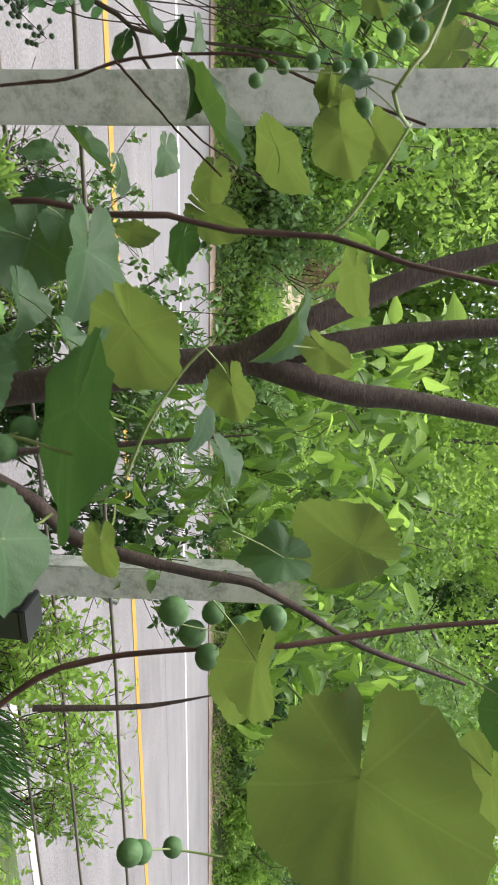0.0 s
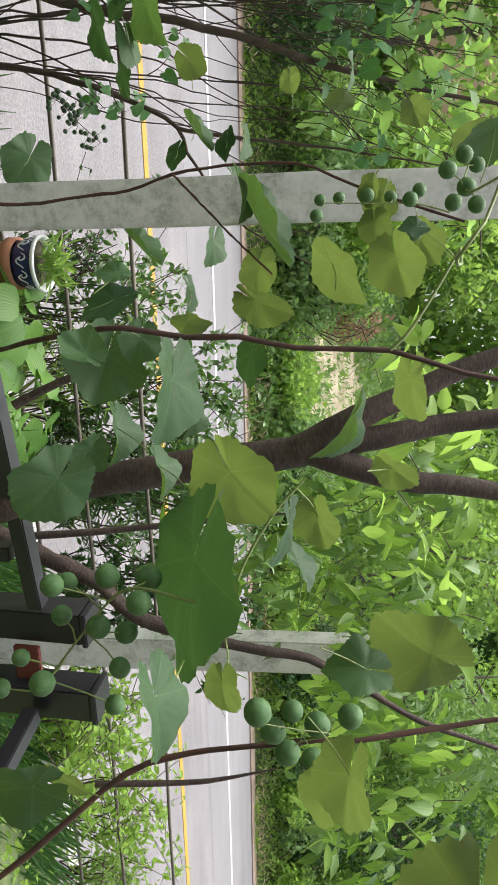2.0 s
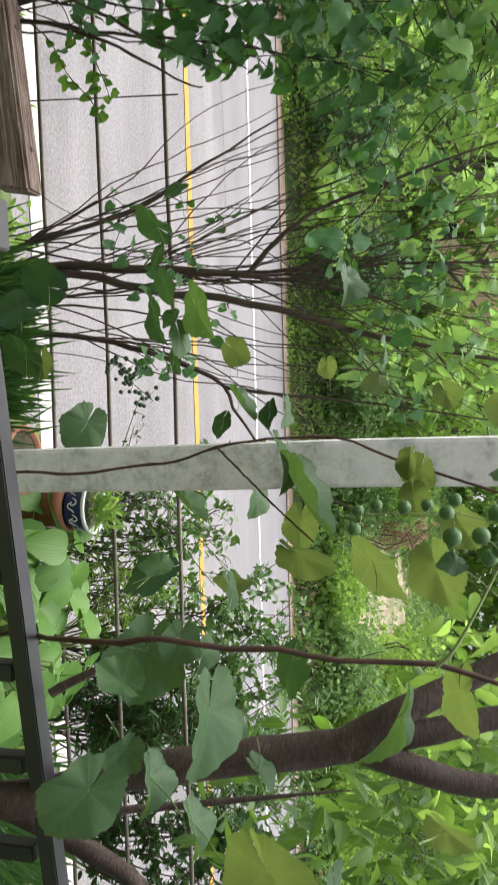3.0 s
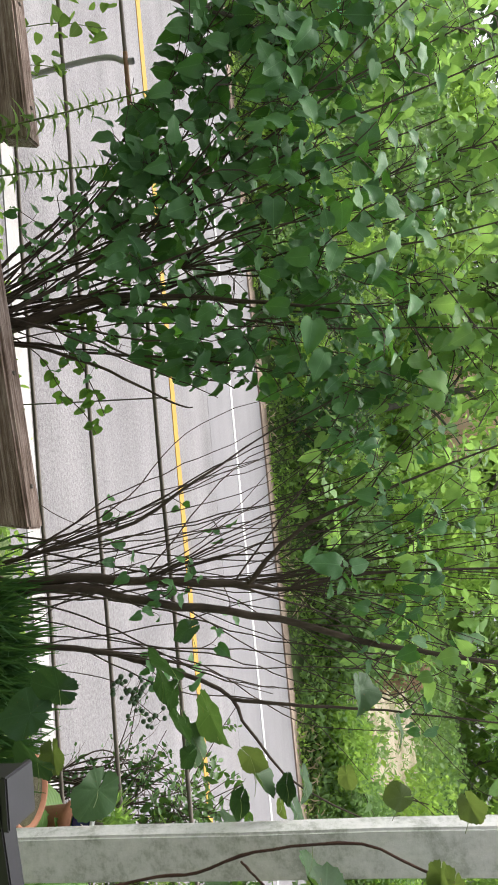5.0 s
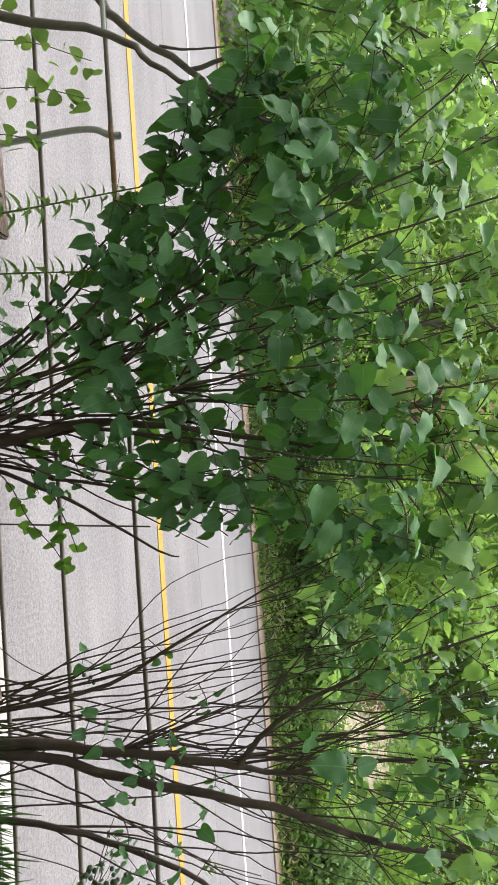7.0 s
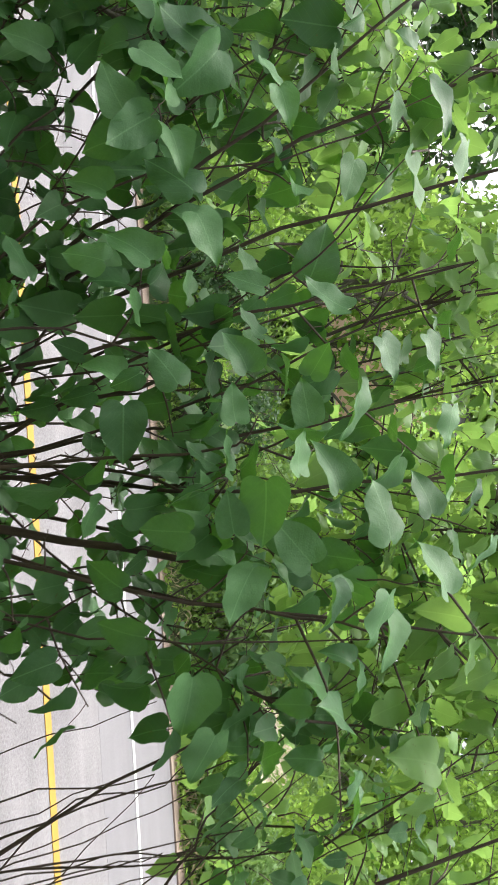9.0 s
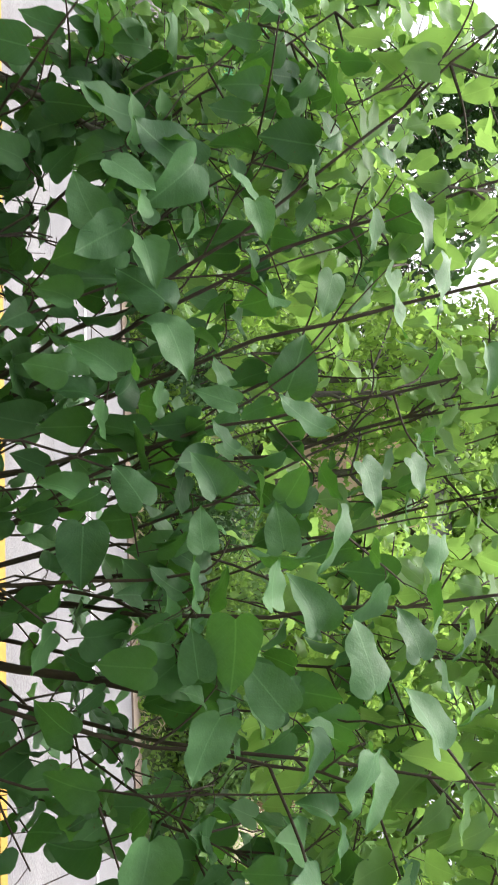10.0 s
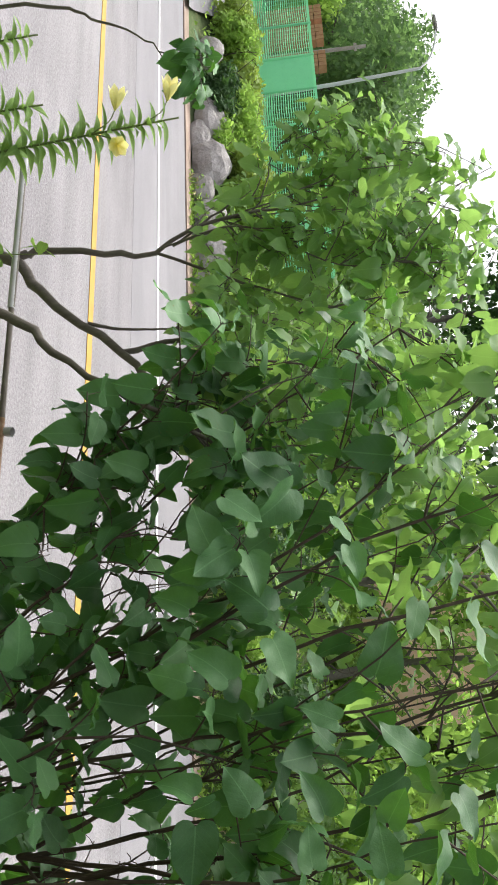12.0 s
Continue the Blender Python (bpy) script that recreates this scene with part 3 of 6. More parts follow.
K3 = [(1.563, 2.376, 1.199), (1.573, 2.406, 1.339), (1.551, 2.437, 1.539), (1.540, 2.437, 1.659), (1.499, 2.448, 1.788), (1.478, 2.459, 1.938), (1.476, 2.470, 2.138), (1.534, 2.448, 2.299), (1.629, 2.405, 2.590)]
K4 = [(1.498, 2.419, 1.798), (1.577, 2.406, 1.879), (1.675, 2.393, 1.980), (1.764, 2.381, 2.081)]
S1 = [(1.796, 1.570, 2.392), (1.766, 1.581, 2.422), (1.707, 1.612, 2.461), (1.637, 1.645, 2.501)]
S3 = [(1.972, 1.034, 2.215), (1.922, 1.055, 2.234), (1.873, 1.077, 2.264), (1.843, 1.098, 2.293)]
S4 = [(1.637, 1.645, 2.501), (1.640, 1.420, 2.480), (1.614, 1.215, 2.451), (1.575, 1.236, 2.481), (1.526, 1.267, 2.500), (1.486, 1.279, 2.520), (1.455, 1.29, 2.6)]
B4 = [(3.44, 2.17, 1.51), (3.45, 2.21, 1.69), (3.45, 2.25, 1.88), (3.42, 2.31, 2.11)]
B5 = [(2.02, 1.84, 1.575), (2.00, 1.85, 1.61), (1.96, 1.87, 1.70), (1.93, 1.9, 1.79)]
B6 = [(2.48, 2.19, 1.11), (2.57, 2.21, 1.31), (2.62, 2.21, 1.43), (2.70, 2.22, 1.57), (2.80, 2.21, 1.69), (2.87, 2.23, 1.90), (2.91, 2.25, 2.07), (2.94, 2.27, 2.21), (3.03, 2.28, 2.37), (3.14, 2.28, 2.56)]
T2 = [(2.60, 2.30, 1.28), (2.59, 2.36, 1.56), (2.57, 2.43, 1.86), (2.55, 2.50, 2.17)]
BUNCH_A = [(1.862, 0.872, 2.092, 0.0105), (1.880, 0.908, 2.089, 0.0096), (1.931, 0.929, 2.069, 0.0105), (1.933, 0.861, 2.059, 0.0082), (1.984, 0.878, 2.023, 0.0096), (1.943, 0.842, 2.087, 0.0115), (1.957, 0.891, 2.140, 0.0101), (2.016, 0.909, 2.124, 0.0101), (1.866, 0.901, 2.132, 0.0115), (1.889, 0.941, 2.158, 0.0125), (1.879, 0.882, 2.167, 0.0115), (1.920, 0.900, 2.119, 0.0115), (1.949, 0.935, 2.132, 0.0115)]
BUNCH_B = [(1.582, 1.629, 2.260, 0.0114), (1.558, 1.682, 2.262, 0.0106), (1.556, 1.732, 2.292, 0.0114), (1.551, 1.679, 2.343, 0.0123), (1.555, 1.730, 2.383, 0.0114), (1.558, 1.670, 2.415, 0.0132), (1.544, 1.722, 2.432, 0.0123), (1.614, 1.739, 2.427, 0.0176)]
BUNCH_C = [(1.519, 1.271, 2.439, 0.0107), (1.501, 1.325, 2.462, 0.0107), (1.512, 1.368, 2.483, 0.0102), (1.538, 1.286, 2.463, 0.0113), (1.556, 1.322, 2.453, 0.0107), (1.557, 1.258, 2.473, 0.0102)]
BUNCH_D = [(2.266, 1.212, 2.217, 0.0213), (2.331, 1.250, 2.235, 0.0205), (2.360, 1.308, 2.299, 0.0213), (2.296, 1.259, 2.352, 0.0196), (2.382, 1.263, 2.256, 0.0205), (2.336, 1.204, 2.301, 0.019), (2.302, 1.265, 2.263, 0.0173)]
BUNCH_E = [(2.405, 0.951, 2.224, 0.0152), (2.440, 0.979, 2.228, 0.014), (2.470, 1.013, 2.258, 0.0127)]


# ---- ground and road ----
def ground_height(x, y):
    """The lie of the land: level road, a raised garden on this side and a rising wooded bank on the other."""
    if y < 4.35:
        t = min(1.0, max(0.0, (4.35 - y) / 2.0))
        return 0.72 * t**0.7
    if y < 13.9:
        return -0.02
    s = min(1.0, (y - 13.9) / 30.0)
    left = min(1.0, max(0.0, (-x - 12) / 10.0))
    bumps = 0.25 * noise.noise(Vector((x * 0.25, y * 0.25, 0)))
    return -0.02 + (0.5 * min(1.0, (y - 13.9) / 1.5) + 4.2 * s) * (1 - 0.75 * left) + bumps * min(1.0, (y - 13.9) / 3)


def sheet(xs, ys, height):
    v = np.array([(x, y, height(x, y)) for y in ys for x in xs])
    nx = len(xs)
    i, j = np.meshgrid(np.arange(len(ys) - 1), np.arange(nx - 1), indexing="ij")
    a = i * nx + j
    return v, np.stack([a, a + 1, a + nx + 1, a + nx], -1).reshape(-1, 4)


gx = np.concatenate([np.linspace(-900, -60, 12), np.linspace(-50, -8, 30), np.linspace(-6, 8, 57), np.linspace(10, 50, 30), np.linspace(60, 900, 12)])
gy = np.concatenate([[-400, -100, -30, -10, -4], np.linspace(-2, 4.4, 40), np.linspace(4.6, 13.6, 10), np.linspace(13.9, 45, 50), [60, 90, 150, 400, 1500]])
v, f = sheet(gx, gy, ground_height)
ground = new("ground", mesh_of("ground", v, f, BANK, smooth=True))
tagged(ground, "grassy uneven ground of garden and wooded bank", "ground", kind="structure")


def flat_strip(name, y0, y1, z, mat, label, category, x0=-600.0, x1=600.0, thick=0.05):
    ob = new(name, bpy.data.meshes.new(name))
    bm = box_bm((x0, y0, z - thick), (x1, y1, z))
    bm.to_mesh(ob.data)
    bm.free()
    ob.data.materials.append(mat)
    return tagged(ob, label, category, kind="structure")


flat_strip("road", 4.3, 9.55, 0.0, ASPHALT, "worn pale grey asphalt road with coarse surface", "road")
flat_strip("road", 9.55, 13.35, 0.002, ASPHALT_SMOOTH, "smoother grey asphalt lane beyond the yellow line", "road")
flat_strip("yellow_line", 7.92, 8.07, 0.008, YELLOW, "yellow painted centre line, slightly worn", "road marking", thick=0.006)
flat_strip("white_line", 10.95, 11.06, 0.010, WHITE_LINE, "white painted line along the far lane", "road marking", thick=0.006)
flat_strip("white_line", 4.6, 4.76, 0.008, EDGE_LINE, "pale worn painted edge line beside the fence", "road marking", thick=0.006)
flat_strip("verge", 13.352, 13.92, 0.03, VERGE, "reddish gravel verge along the road edge", "verge", thick=0.08)


# Unseen wall, added to cut sky light on leaves that face the camera.
back_wall = new("unseen_wall_south", bpy.data.meshes.new("unseen_wall_south"))
bm = box_bm((-7.0, -1.75, 0.3), (9.0, -1.5, 5.2), 0.02)
bm.to_mesh(back_wall.data)
bm.free()
back_wall.data.materials.append(PLAIN_WALL)
tagged(back_wall, "plain grey-brown unseen wall, added behind the camera to block sky light", "wall", kind="structure")


# ---- pipe fence along the road ----
def wavy(p0, p1, n, sway):
    t = np.linspace(0, 1, n)[:, None]
    p = np.array(p0) * (1 - t) + np.array(p1) * t
    p[:, 2] += sway * np.sin(t[:, 0] * 23.0) + 0.5 * sway * np.sin(t[:, 0] * 61.0)
    return p


fence = thing("pipe_fence", "low rusty three-rail pipe fence beside the road", "fence", at=(0, 3.71, 0.1))
for z in (0.585, 0.885, 1.23):
    r = tube_part("rail", [(wavy((-3.05, 0, z - 0.1), (9, 0, z - 0.1), 60, 0.004), [0.0105])], RAIL_STEEL, fence, 8, "weathered brown pipe rail")
tube_part("rail_sleeve", [(wavy((-1.87, 0, 1.132), (-1.42, 0, 1.132), 5, 0.0), [0.0125])], RUST, fence, 8, "orange rusted sleeve on the top rail")
tube_part("rail_sleeve", [(wavy((-3.12, 0, 1.13), (-2.3, 0, 1.13), 5, 0.0), [0.0135])], ZINC, fence, 8, "pale galvanised end sleeve on the top rail")
for x in (-1.88, 4.1, 7.0):
    p = smooth_path([(x + 0.02, 0.012, -0.12), (x + 0.01, 0.014, 0.5), (x, 0.014, 0.98), (x + 0.05, 0.012, 1.12), (x + 0.06, 0.01, 1.17)], 24)
    tube_part("post", [(p, [0.016, 0.015, 0.017])], ZINC, fence, 8, "grey galvanised post with a bent top")
tube_part("tie_rod", [(np.array([(-0.13, -0.013, 0.3), (-0.09, -0.013, 0.8), (-0.06, -0.013, 1.2)]), [0.004])], RAIL_STEEL, fence, 6, "thin upright tie rod")


# ---- white posts, timber edging, black railing ----
def white_post(x, y, w, d, z0, z1, label, lean=0.0):
    ob = thing("white_post", label, "post", "white posts", (x, y, z0))
    bm = box_bm((-w / 2, -d / 2, 0), (w / 2, d / 2, z1 - z0), 0.008)
    bmesh.ops.subdivide_edges(bm, edges=[e for e in bm.edges if abs(e.verts[0].co.z - e.verts[1].co.z) > 0.5], cuts=8)
    for v in bm.verts:
        v.co.x += lean * v.co.z + 0.003 * math.sin(v.co.z * 7)
    part("shaft", bm, WHITE_POST, ob)
    base = box_bm((-w / 2 - 0.015, -d / 2 - 0.015, -0.06), (w / 2 + 0.015, d / 2 + 0.015, 0.05), 0.006)
    part("base", base, WHITE_POST, ob)
    return ob


white_post(1.598, 2.645, 0.145, 0.09, 0.48, 4.3, "weathered white painted square post with a vine twined on it", -0.018)
white_post(3.335, 2.68, 0.14, 0.09, 0.46, 2.4, "weathered white painted square post behind the railing", -0.07)


def timber(x0, x1, y, z, tilt, label):
    ob = thing("garden_timber", label, "timber edging", "timber edging boards", (x0, y, z))
    ob.rotation_euler = (0, -math.atan2(tilt, x1 - x0), 0)
    L = x1 - x0
    bm = box_bm((0, -0.055, -0.17), (L, 0.055, 0.0), 0.012)
    for v in bm.verts:
        v.co.z += 0.004 * noise.noise(v.co * 5)
        if v.co.x > L * 0.5:
            v.co.x += 0.05 * (v.co.z + 0.17) / 0.17 - 0.02
    part("beam", bm, TIMBER, ob)
    part("beam", box_bm((0.02, -0.05, -0.36), (L - 0.04, 0.05, -0.174), 0.01), TIMBER, ob, "lower weathered beam")
    for i in range(3):
        a = 0.15 + i * (L - 0.3) / 2
        part("bolt", lathe_bm([(0.0, 0.006), (0.008, 0.006), (0.010, 0.0), (0.010, -0.01)], 10), RAIL_STEEL, ob).location = (a, 0, 0.001)
    return ob


timber(-2.7, -1.33, 3.4, 0.795, 0.055, "weathered grey timber beam of a raised garden bed")
timber(-0.78, 0.49, 3.1, 0.765, 0.115, "weathered grey timber beam with a split cut end")

rail = thing("black_railing", "black painted metal railing with a corner post pair", "railing", at=(2.573, 1.852, 0.7))
R0 = Vector((2.6, 1.9, 0.7))


def rail_box(name, a, b, w, h, label=""):
    a, b = Vector(a) - R0, Vector(b) - R0
    L = (b - a).length
    bm = box_bm((0, -w / 2, -h / 2), (L, w / 2, h / 2), 0.003)
    ob = part(name, bm, BLACK_METAL, rail, label)
    ob.matrix_basis = Matrix.Translation(a) @ (b - a).to_track_quat("X", "Z").to_matrix().to_4x4()
    return ob


rail_box("top_rail", (1.08, 1.73, 1.516), (2.57, 1.90, 1.54), 0.048, 0.04, "black top rail with dull sheen")
rail_box("bottom_rail", (1.08, 1.73, 0.86), (2.57, 1.90, 0.86), 0.04, 0.04)
for i in range(6):
    x = 1.3 + 0.222 * i
    y = 1.77 + 0.1 * (x - 1.3)
    rail_box("baluster", (x, y, 0.86), (x, y, 1.50), 0.04, 0.04)
rail_box("top_rail", (2.83, 1.80, 1.54), (2.99, 0.7, 1.54), 0.048, 0.04, "black top rail with dull sheen")
rail_box("bottom_rail", (2.83, 1.80, 0.86), (2.99, 0.7, 0.86), 0.04, 0.04)
for i in range(4):
    t = (i + 0.7) / 4.4
    x, y = 2.83 + 0.16 * t, 1.80 - 1.1 * t
    rail_box("baluster", (x, y, 0.86), (x, y, 1.52), 0.04, 0.04)
for x, y, z in ((2.63, 1.93, 1.655), (2.815, 1.865, 1.69), (1.03, 1.69, 1.575), (3.0, 0.66, 1.655)):
    rail_box("post", (x, y, 0.55), (x, y, z), 0.088, 0.088)
    cap = rail_box("post_cap", (x, y, z + 0.002), (x, y, z + 0.017), 0.098, 0.098, "square metal cap")
hinge = box_bm((2.675, 1.86, 1.475), (2.775, 1.875, 1.545), 0.002)
bmesh.ops.translate(hinge, verts=hinge.verts, vec=-R0)
part("hinge_plate", hinge, HINGE, rail, "dark red hinge plate")

# ---- shrubs ----
LEAF_HEART = blade(HEART, 0.12, 0.08, 0.022)
LEAF_OVAL = blade(OVAL, 0.25, 0.2)
LEAF_LANCE = blade(LANCE, 0.3, 0.25)
LEAF_STRAP = blade(STRAP, 0.5, 0.45)
LEAF_SIMPLE = blade(SIMPLE, 0.25, 0.1)


def heart_blade(seed, fold, droop, ripple, curl):
    """A lilac leaf: notched heart with uneven, rippled margins; five columns of points from edge to edge."""
    r = random.Random(seed)
    ph = [r.uniform(0, math.tau) for _ in range(5)]
    v, uv, f = [], [], []
    bend = r.uniform(-0.12, 0.12)
    for i, (y, w) in enumerate(HEART):
        for c in (-1.0, -0.55, 0.0, 0.55, 1.0):
            side = 0 if c < 0 else 1
            ww = w * (1 + 0.035 * math.sin(7 * y + ph[side]) + r.uniform(-0.015, 0.015)) * (1.0 if side else 0.94)
            yy = max(y, 0.03 * i) * (1 - abs(c)) + y * abs(c)
            x = c * ww + bend * yy * yy
            z = fold * abs(c * ww) - droop * yy * yy - curl * (c * ww) ** 2 + 1.0 * ripple * c * c * math.sin(11 * y + ph[2 + side]) + 0.3 * ripple * math.sin(5 * y + ph[4])
            v.append((x, yy, z))
            uv.append((0.5 + c * w, yy))
    for i in range(len(HEART) - 1):
        for k in range(4):
            a = 5 * i + k
            f.append((a, a + 1, a + 6, a + 5))
    return np.array(v, float), np.array(f), np.array(uv, float)


HEARTS = [heart_blade(*q) for q in ((11, 0.18, 0.1, 0.03, 0.2), (12, 0.36, 0.22, 0.045, 0.1), (13, 0.3, 0.36, 0.05, 0.3), (14, 0.05, 0.25, 0.06, 0.5), (15, 0.5, 0.3, 0.04, 0.0), (16, 0.25, -0.1, 0.055, 0.25))]


def strewn_mixed(name, templates, which, places, turns, sizes, mat):
    """One mesh of several like-built templates, one of them at each place."""
    tv = np.stack([t[0] for t in templates])[which]
    V = np.einsum("nij,nvj->nvi", turns, tv) * np.asarray(sizes)[:, None, None] + np.asarray(places)[:, None]
    f, uv = templates[0][1:]
    F = f[None] + (np.arange(len(places)) * tv.shape[1])[:, None, None]
    U = np.broadcast_to(uv, (len(places), *uv.shape)).reshape(-1, 2)
    return mesh_of(name, V.reshape(-1, 3), F.reshape(-1, f.shape[1]), mat, U, smooth=True)


def leafy_twigs(tips, anchors, reach, pairs, r0):
    """Twigs that rise from the stems to the tips, with opposite pairs of leaves towards their ends: lines, leaf places, normals and tips."""
    lines, P, N, T = [], [], [], []
    for t in tips:
        d = np.linalg.norm(anchors - t, axis=1) + 4.0 * np.maximum(0, anchors[:, 2] - t[2] + 0.05)
        order = np.argsort(d)[: int(rng.integers(1, 5))]
        a = anchors[order[-1]]
        L = np.linalg.norm(t - a)
        if L > reach or L < 0.06:
            continue
        mid = (a + t) / 2 + rng.normal(size=3) * 0.07 * L + np.array([0, 0, 0.05 * L])
        line = smooth_path([a, mid, t], 8)
        lines.append((line, [r0 * (0.6 + L), r0 * 0.45]))
        along = np.concatenate([[0], np.cumsum(np.linalg.norm(np.diff(line, axis=0), axis=1))])
        ax = (t - mid) / (np.linalg.norm(t - mid) + 1e-9)
        e1 = np.cross(ax, rng.normal(size=3))
        e1 /= np.linalg.norm(e1)
        e2 = np.cross(ax, e1)
        for k in range(pairs):
            s = along[-1] - 0.008 - k * rng.uniform(0.05, 0.075)
            if s < 0.15 * along[-1]:
                break
            q = np.array([np.interp(s, along, line[:, j]) for j in range(3)])
            side = e1 if k % 2 else e2
            for sg in (-1, 1):
                if rng.random() < 0.1:
                    continue
                out = side * sg + 0.25 * ax + rng.normal(size=3) * 0.3
                tip = out * 0.75 + np.array([0, -0.1, -rng.uniform(0.2, 0.95)])
                nrm = np.array([0, -0.32, 0.72]) + 0.55 * out + rng.normal(size=3) * 0.3
                P.append(q + out * rng.uniform(0.02, 0.038))
                lines.append((np.array([q, (q + P[-1]) / 2 + (0, 0, 0.003), P[-1]]), [0.0011, 0.0009]))
                N.append(nrm)
                T.append(tip)
    return lines, np.array(P), np.array(N), np.array(T)


def shrub(name, label, base, stems, leaf_groups, bark, singles, near_fn, group="lilac bushes", thin=()):
    """Stems as (points, radii), then groups of leafy twigs: (material, twigs, centre, radii, leaf size, pairs, reach), or with an outline for centre and no radii."""
    ob = thing(name, label, "shrub", group, base)
    base = np.array(base)
    anchors = []
    for pts, rad in stems:
        p = smooth_path(pts, 20)
        p[1:] += rng.normal(size=p[1:].shape) * 0.04 * np.linalg.norm(p[1] - p[0])
        anchors.append(p[5:])
        child("stem", mesh_of("stem", *tube(p - base, rad, 8, 0.06), bark, smooth=True), ob)
    anchors = np.vstack(anchors)
    lines = []
    for mat, n, c, r, size, pairs, reach in leaf_groups:
        where = crown_points(n, *c) if r is None else blob_points(n, c, r, 0.15)
        tl, p, nrm, tip = leafy_twigs(where, anchors, reach, pairs, 0.0036)
        lines += tl
        for gx, gz, rx, rz in thin:
            ok = (((p[:, 0] - gx) / rx) ** 2 + ((p[:, 2] - gz) / rz) ** 2 > 1) | (rng.random(len(p)) < 0.2)
            p, nrm, tip = p[ok], nrm[ok], tip[ok]
        m = len(p)
        tr = turned(nrm, tip)
        s = size * np.exp(rng.normal(size=m) * 0.2)
        which = rng.integers(0, len(HEARTS), m)
        pick = np.zeros(m, bool)
        pick[np.argsort(near_fn(p))[:singles]] = True
        shared = [mesh_of("leaf", t[0], t[1], mat, t[2], smooth=True) for t in HEARTS]
        for q, m3, sc, w in zip(p[pick], tr[pick], s[pick], which[pick]):
            child("leaf", shared[w], ob).matrix_basis = Matrix.Translation(q - base) @ Matrix(m3.tolist()).to_4x4() @ Matrix.Scale(sc, 4)
        if (~pick).any():
            child("crown", strewn_mixed("crown", HEARTS, which[~pick], p[~pick] - base, tr[~pick], s[~pick], mat), ob)["kind"] = "stuff"
    v, fc = join([tube(p - base, r, 5) for p, r in lines])
    child("twig_work", mesh_of("twig_work", v, fc, bark, smooth=True), ob)["kind"] = "stuff"
    return ob


def fan(base, tops, r0, spread=0.06):
    out = []
    for t in tops:
        stray = rng.normal(size=3) * np.array([spread, spread, 0.0])
        b = np.array(base) + (stray if base[2] < 0.6 else 0.0)
        t = np.array(t)
        m1 = b * 0.66 + t * 0.34 + (0.6 * stray if base[2] > 0.6 else 0.0) + rng.normal(size=3) * 0.035 + np.array([0, 0, 0.06])
        m2 = b * 0.33 + t * 0.67 + rng.normal(size=3) * 0.045 + np.array([0, 0, 0.05])
        out.append(([b, m1, m2, t], [r0 * rng.uniform(0.6, 1.25), r0 * 0.6, r0 * 0.28]))
    return out


A_BASE = (-0.52, 3.5, 0.4)
a_tops = [(-1.95, 3.5, 2.55), (-1.75, 3.3, 2.9), (-1.5, 3.4, 3.1), (-1.2, 3.2, 3.2), (-1.95, 3.6, 2.1), (-1.0, 3.5, 3.3), (-1.5, 3.4, 1.6), (-1.35, 3.25, 1.85), (-1.1, 3.6, 2.5), (-0.95, 3.2, 2.7), (-0.75, 3.5, 3.0), (-0.55, 3.3, 3.1), (-0.35, 3.6, 2.8), (-0.2, 3.2, 2.5), (0.05, 3.5, 2.3), (-0.1, 3.4, 2.9), (-0.6, 3.1, 2.2), (-0.85, 3.7, 1.95), (-0.02, 3.45, 1.7), (-0.25, 3.3, 1.75)]
a_side = [(-1.62, 3.35, 1.75), (-1.5, 3.45, 1.6), (-1.7, 3.5, 1.9), (-0.9, 3.25, 1.9), (-0.6, 3.3, 1.8), (-0.3, 3.4, 1.9), (-0.05, 3.5, 2.0), (0.02, 3.4, 1.62)]
a_low = [(-1.95, 1.95), (-1.72, 1.68), (-1.48, 1.46), (-1.28, 1.34), (-0.79, 1.16), (-0.45, 1.14), (-0.18, 1.38), (-0.06, 1.6), (0.01, 1.9), (0.1, 2.25)]
a_mid = [(-1.95, 2.15), (-1.0, 2.1), (0.12, 2.3)]
a_up = [(-1.95, 3.0), (-1.3, 3.35), (-0.6, 3.4), (0.22, 3.1)]
front = lambda p: p[:, 1] + 0.3 * np.abs(p[:, 0] + 0.7)
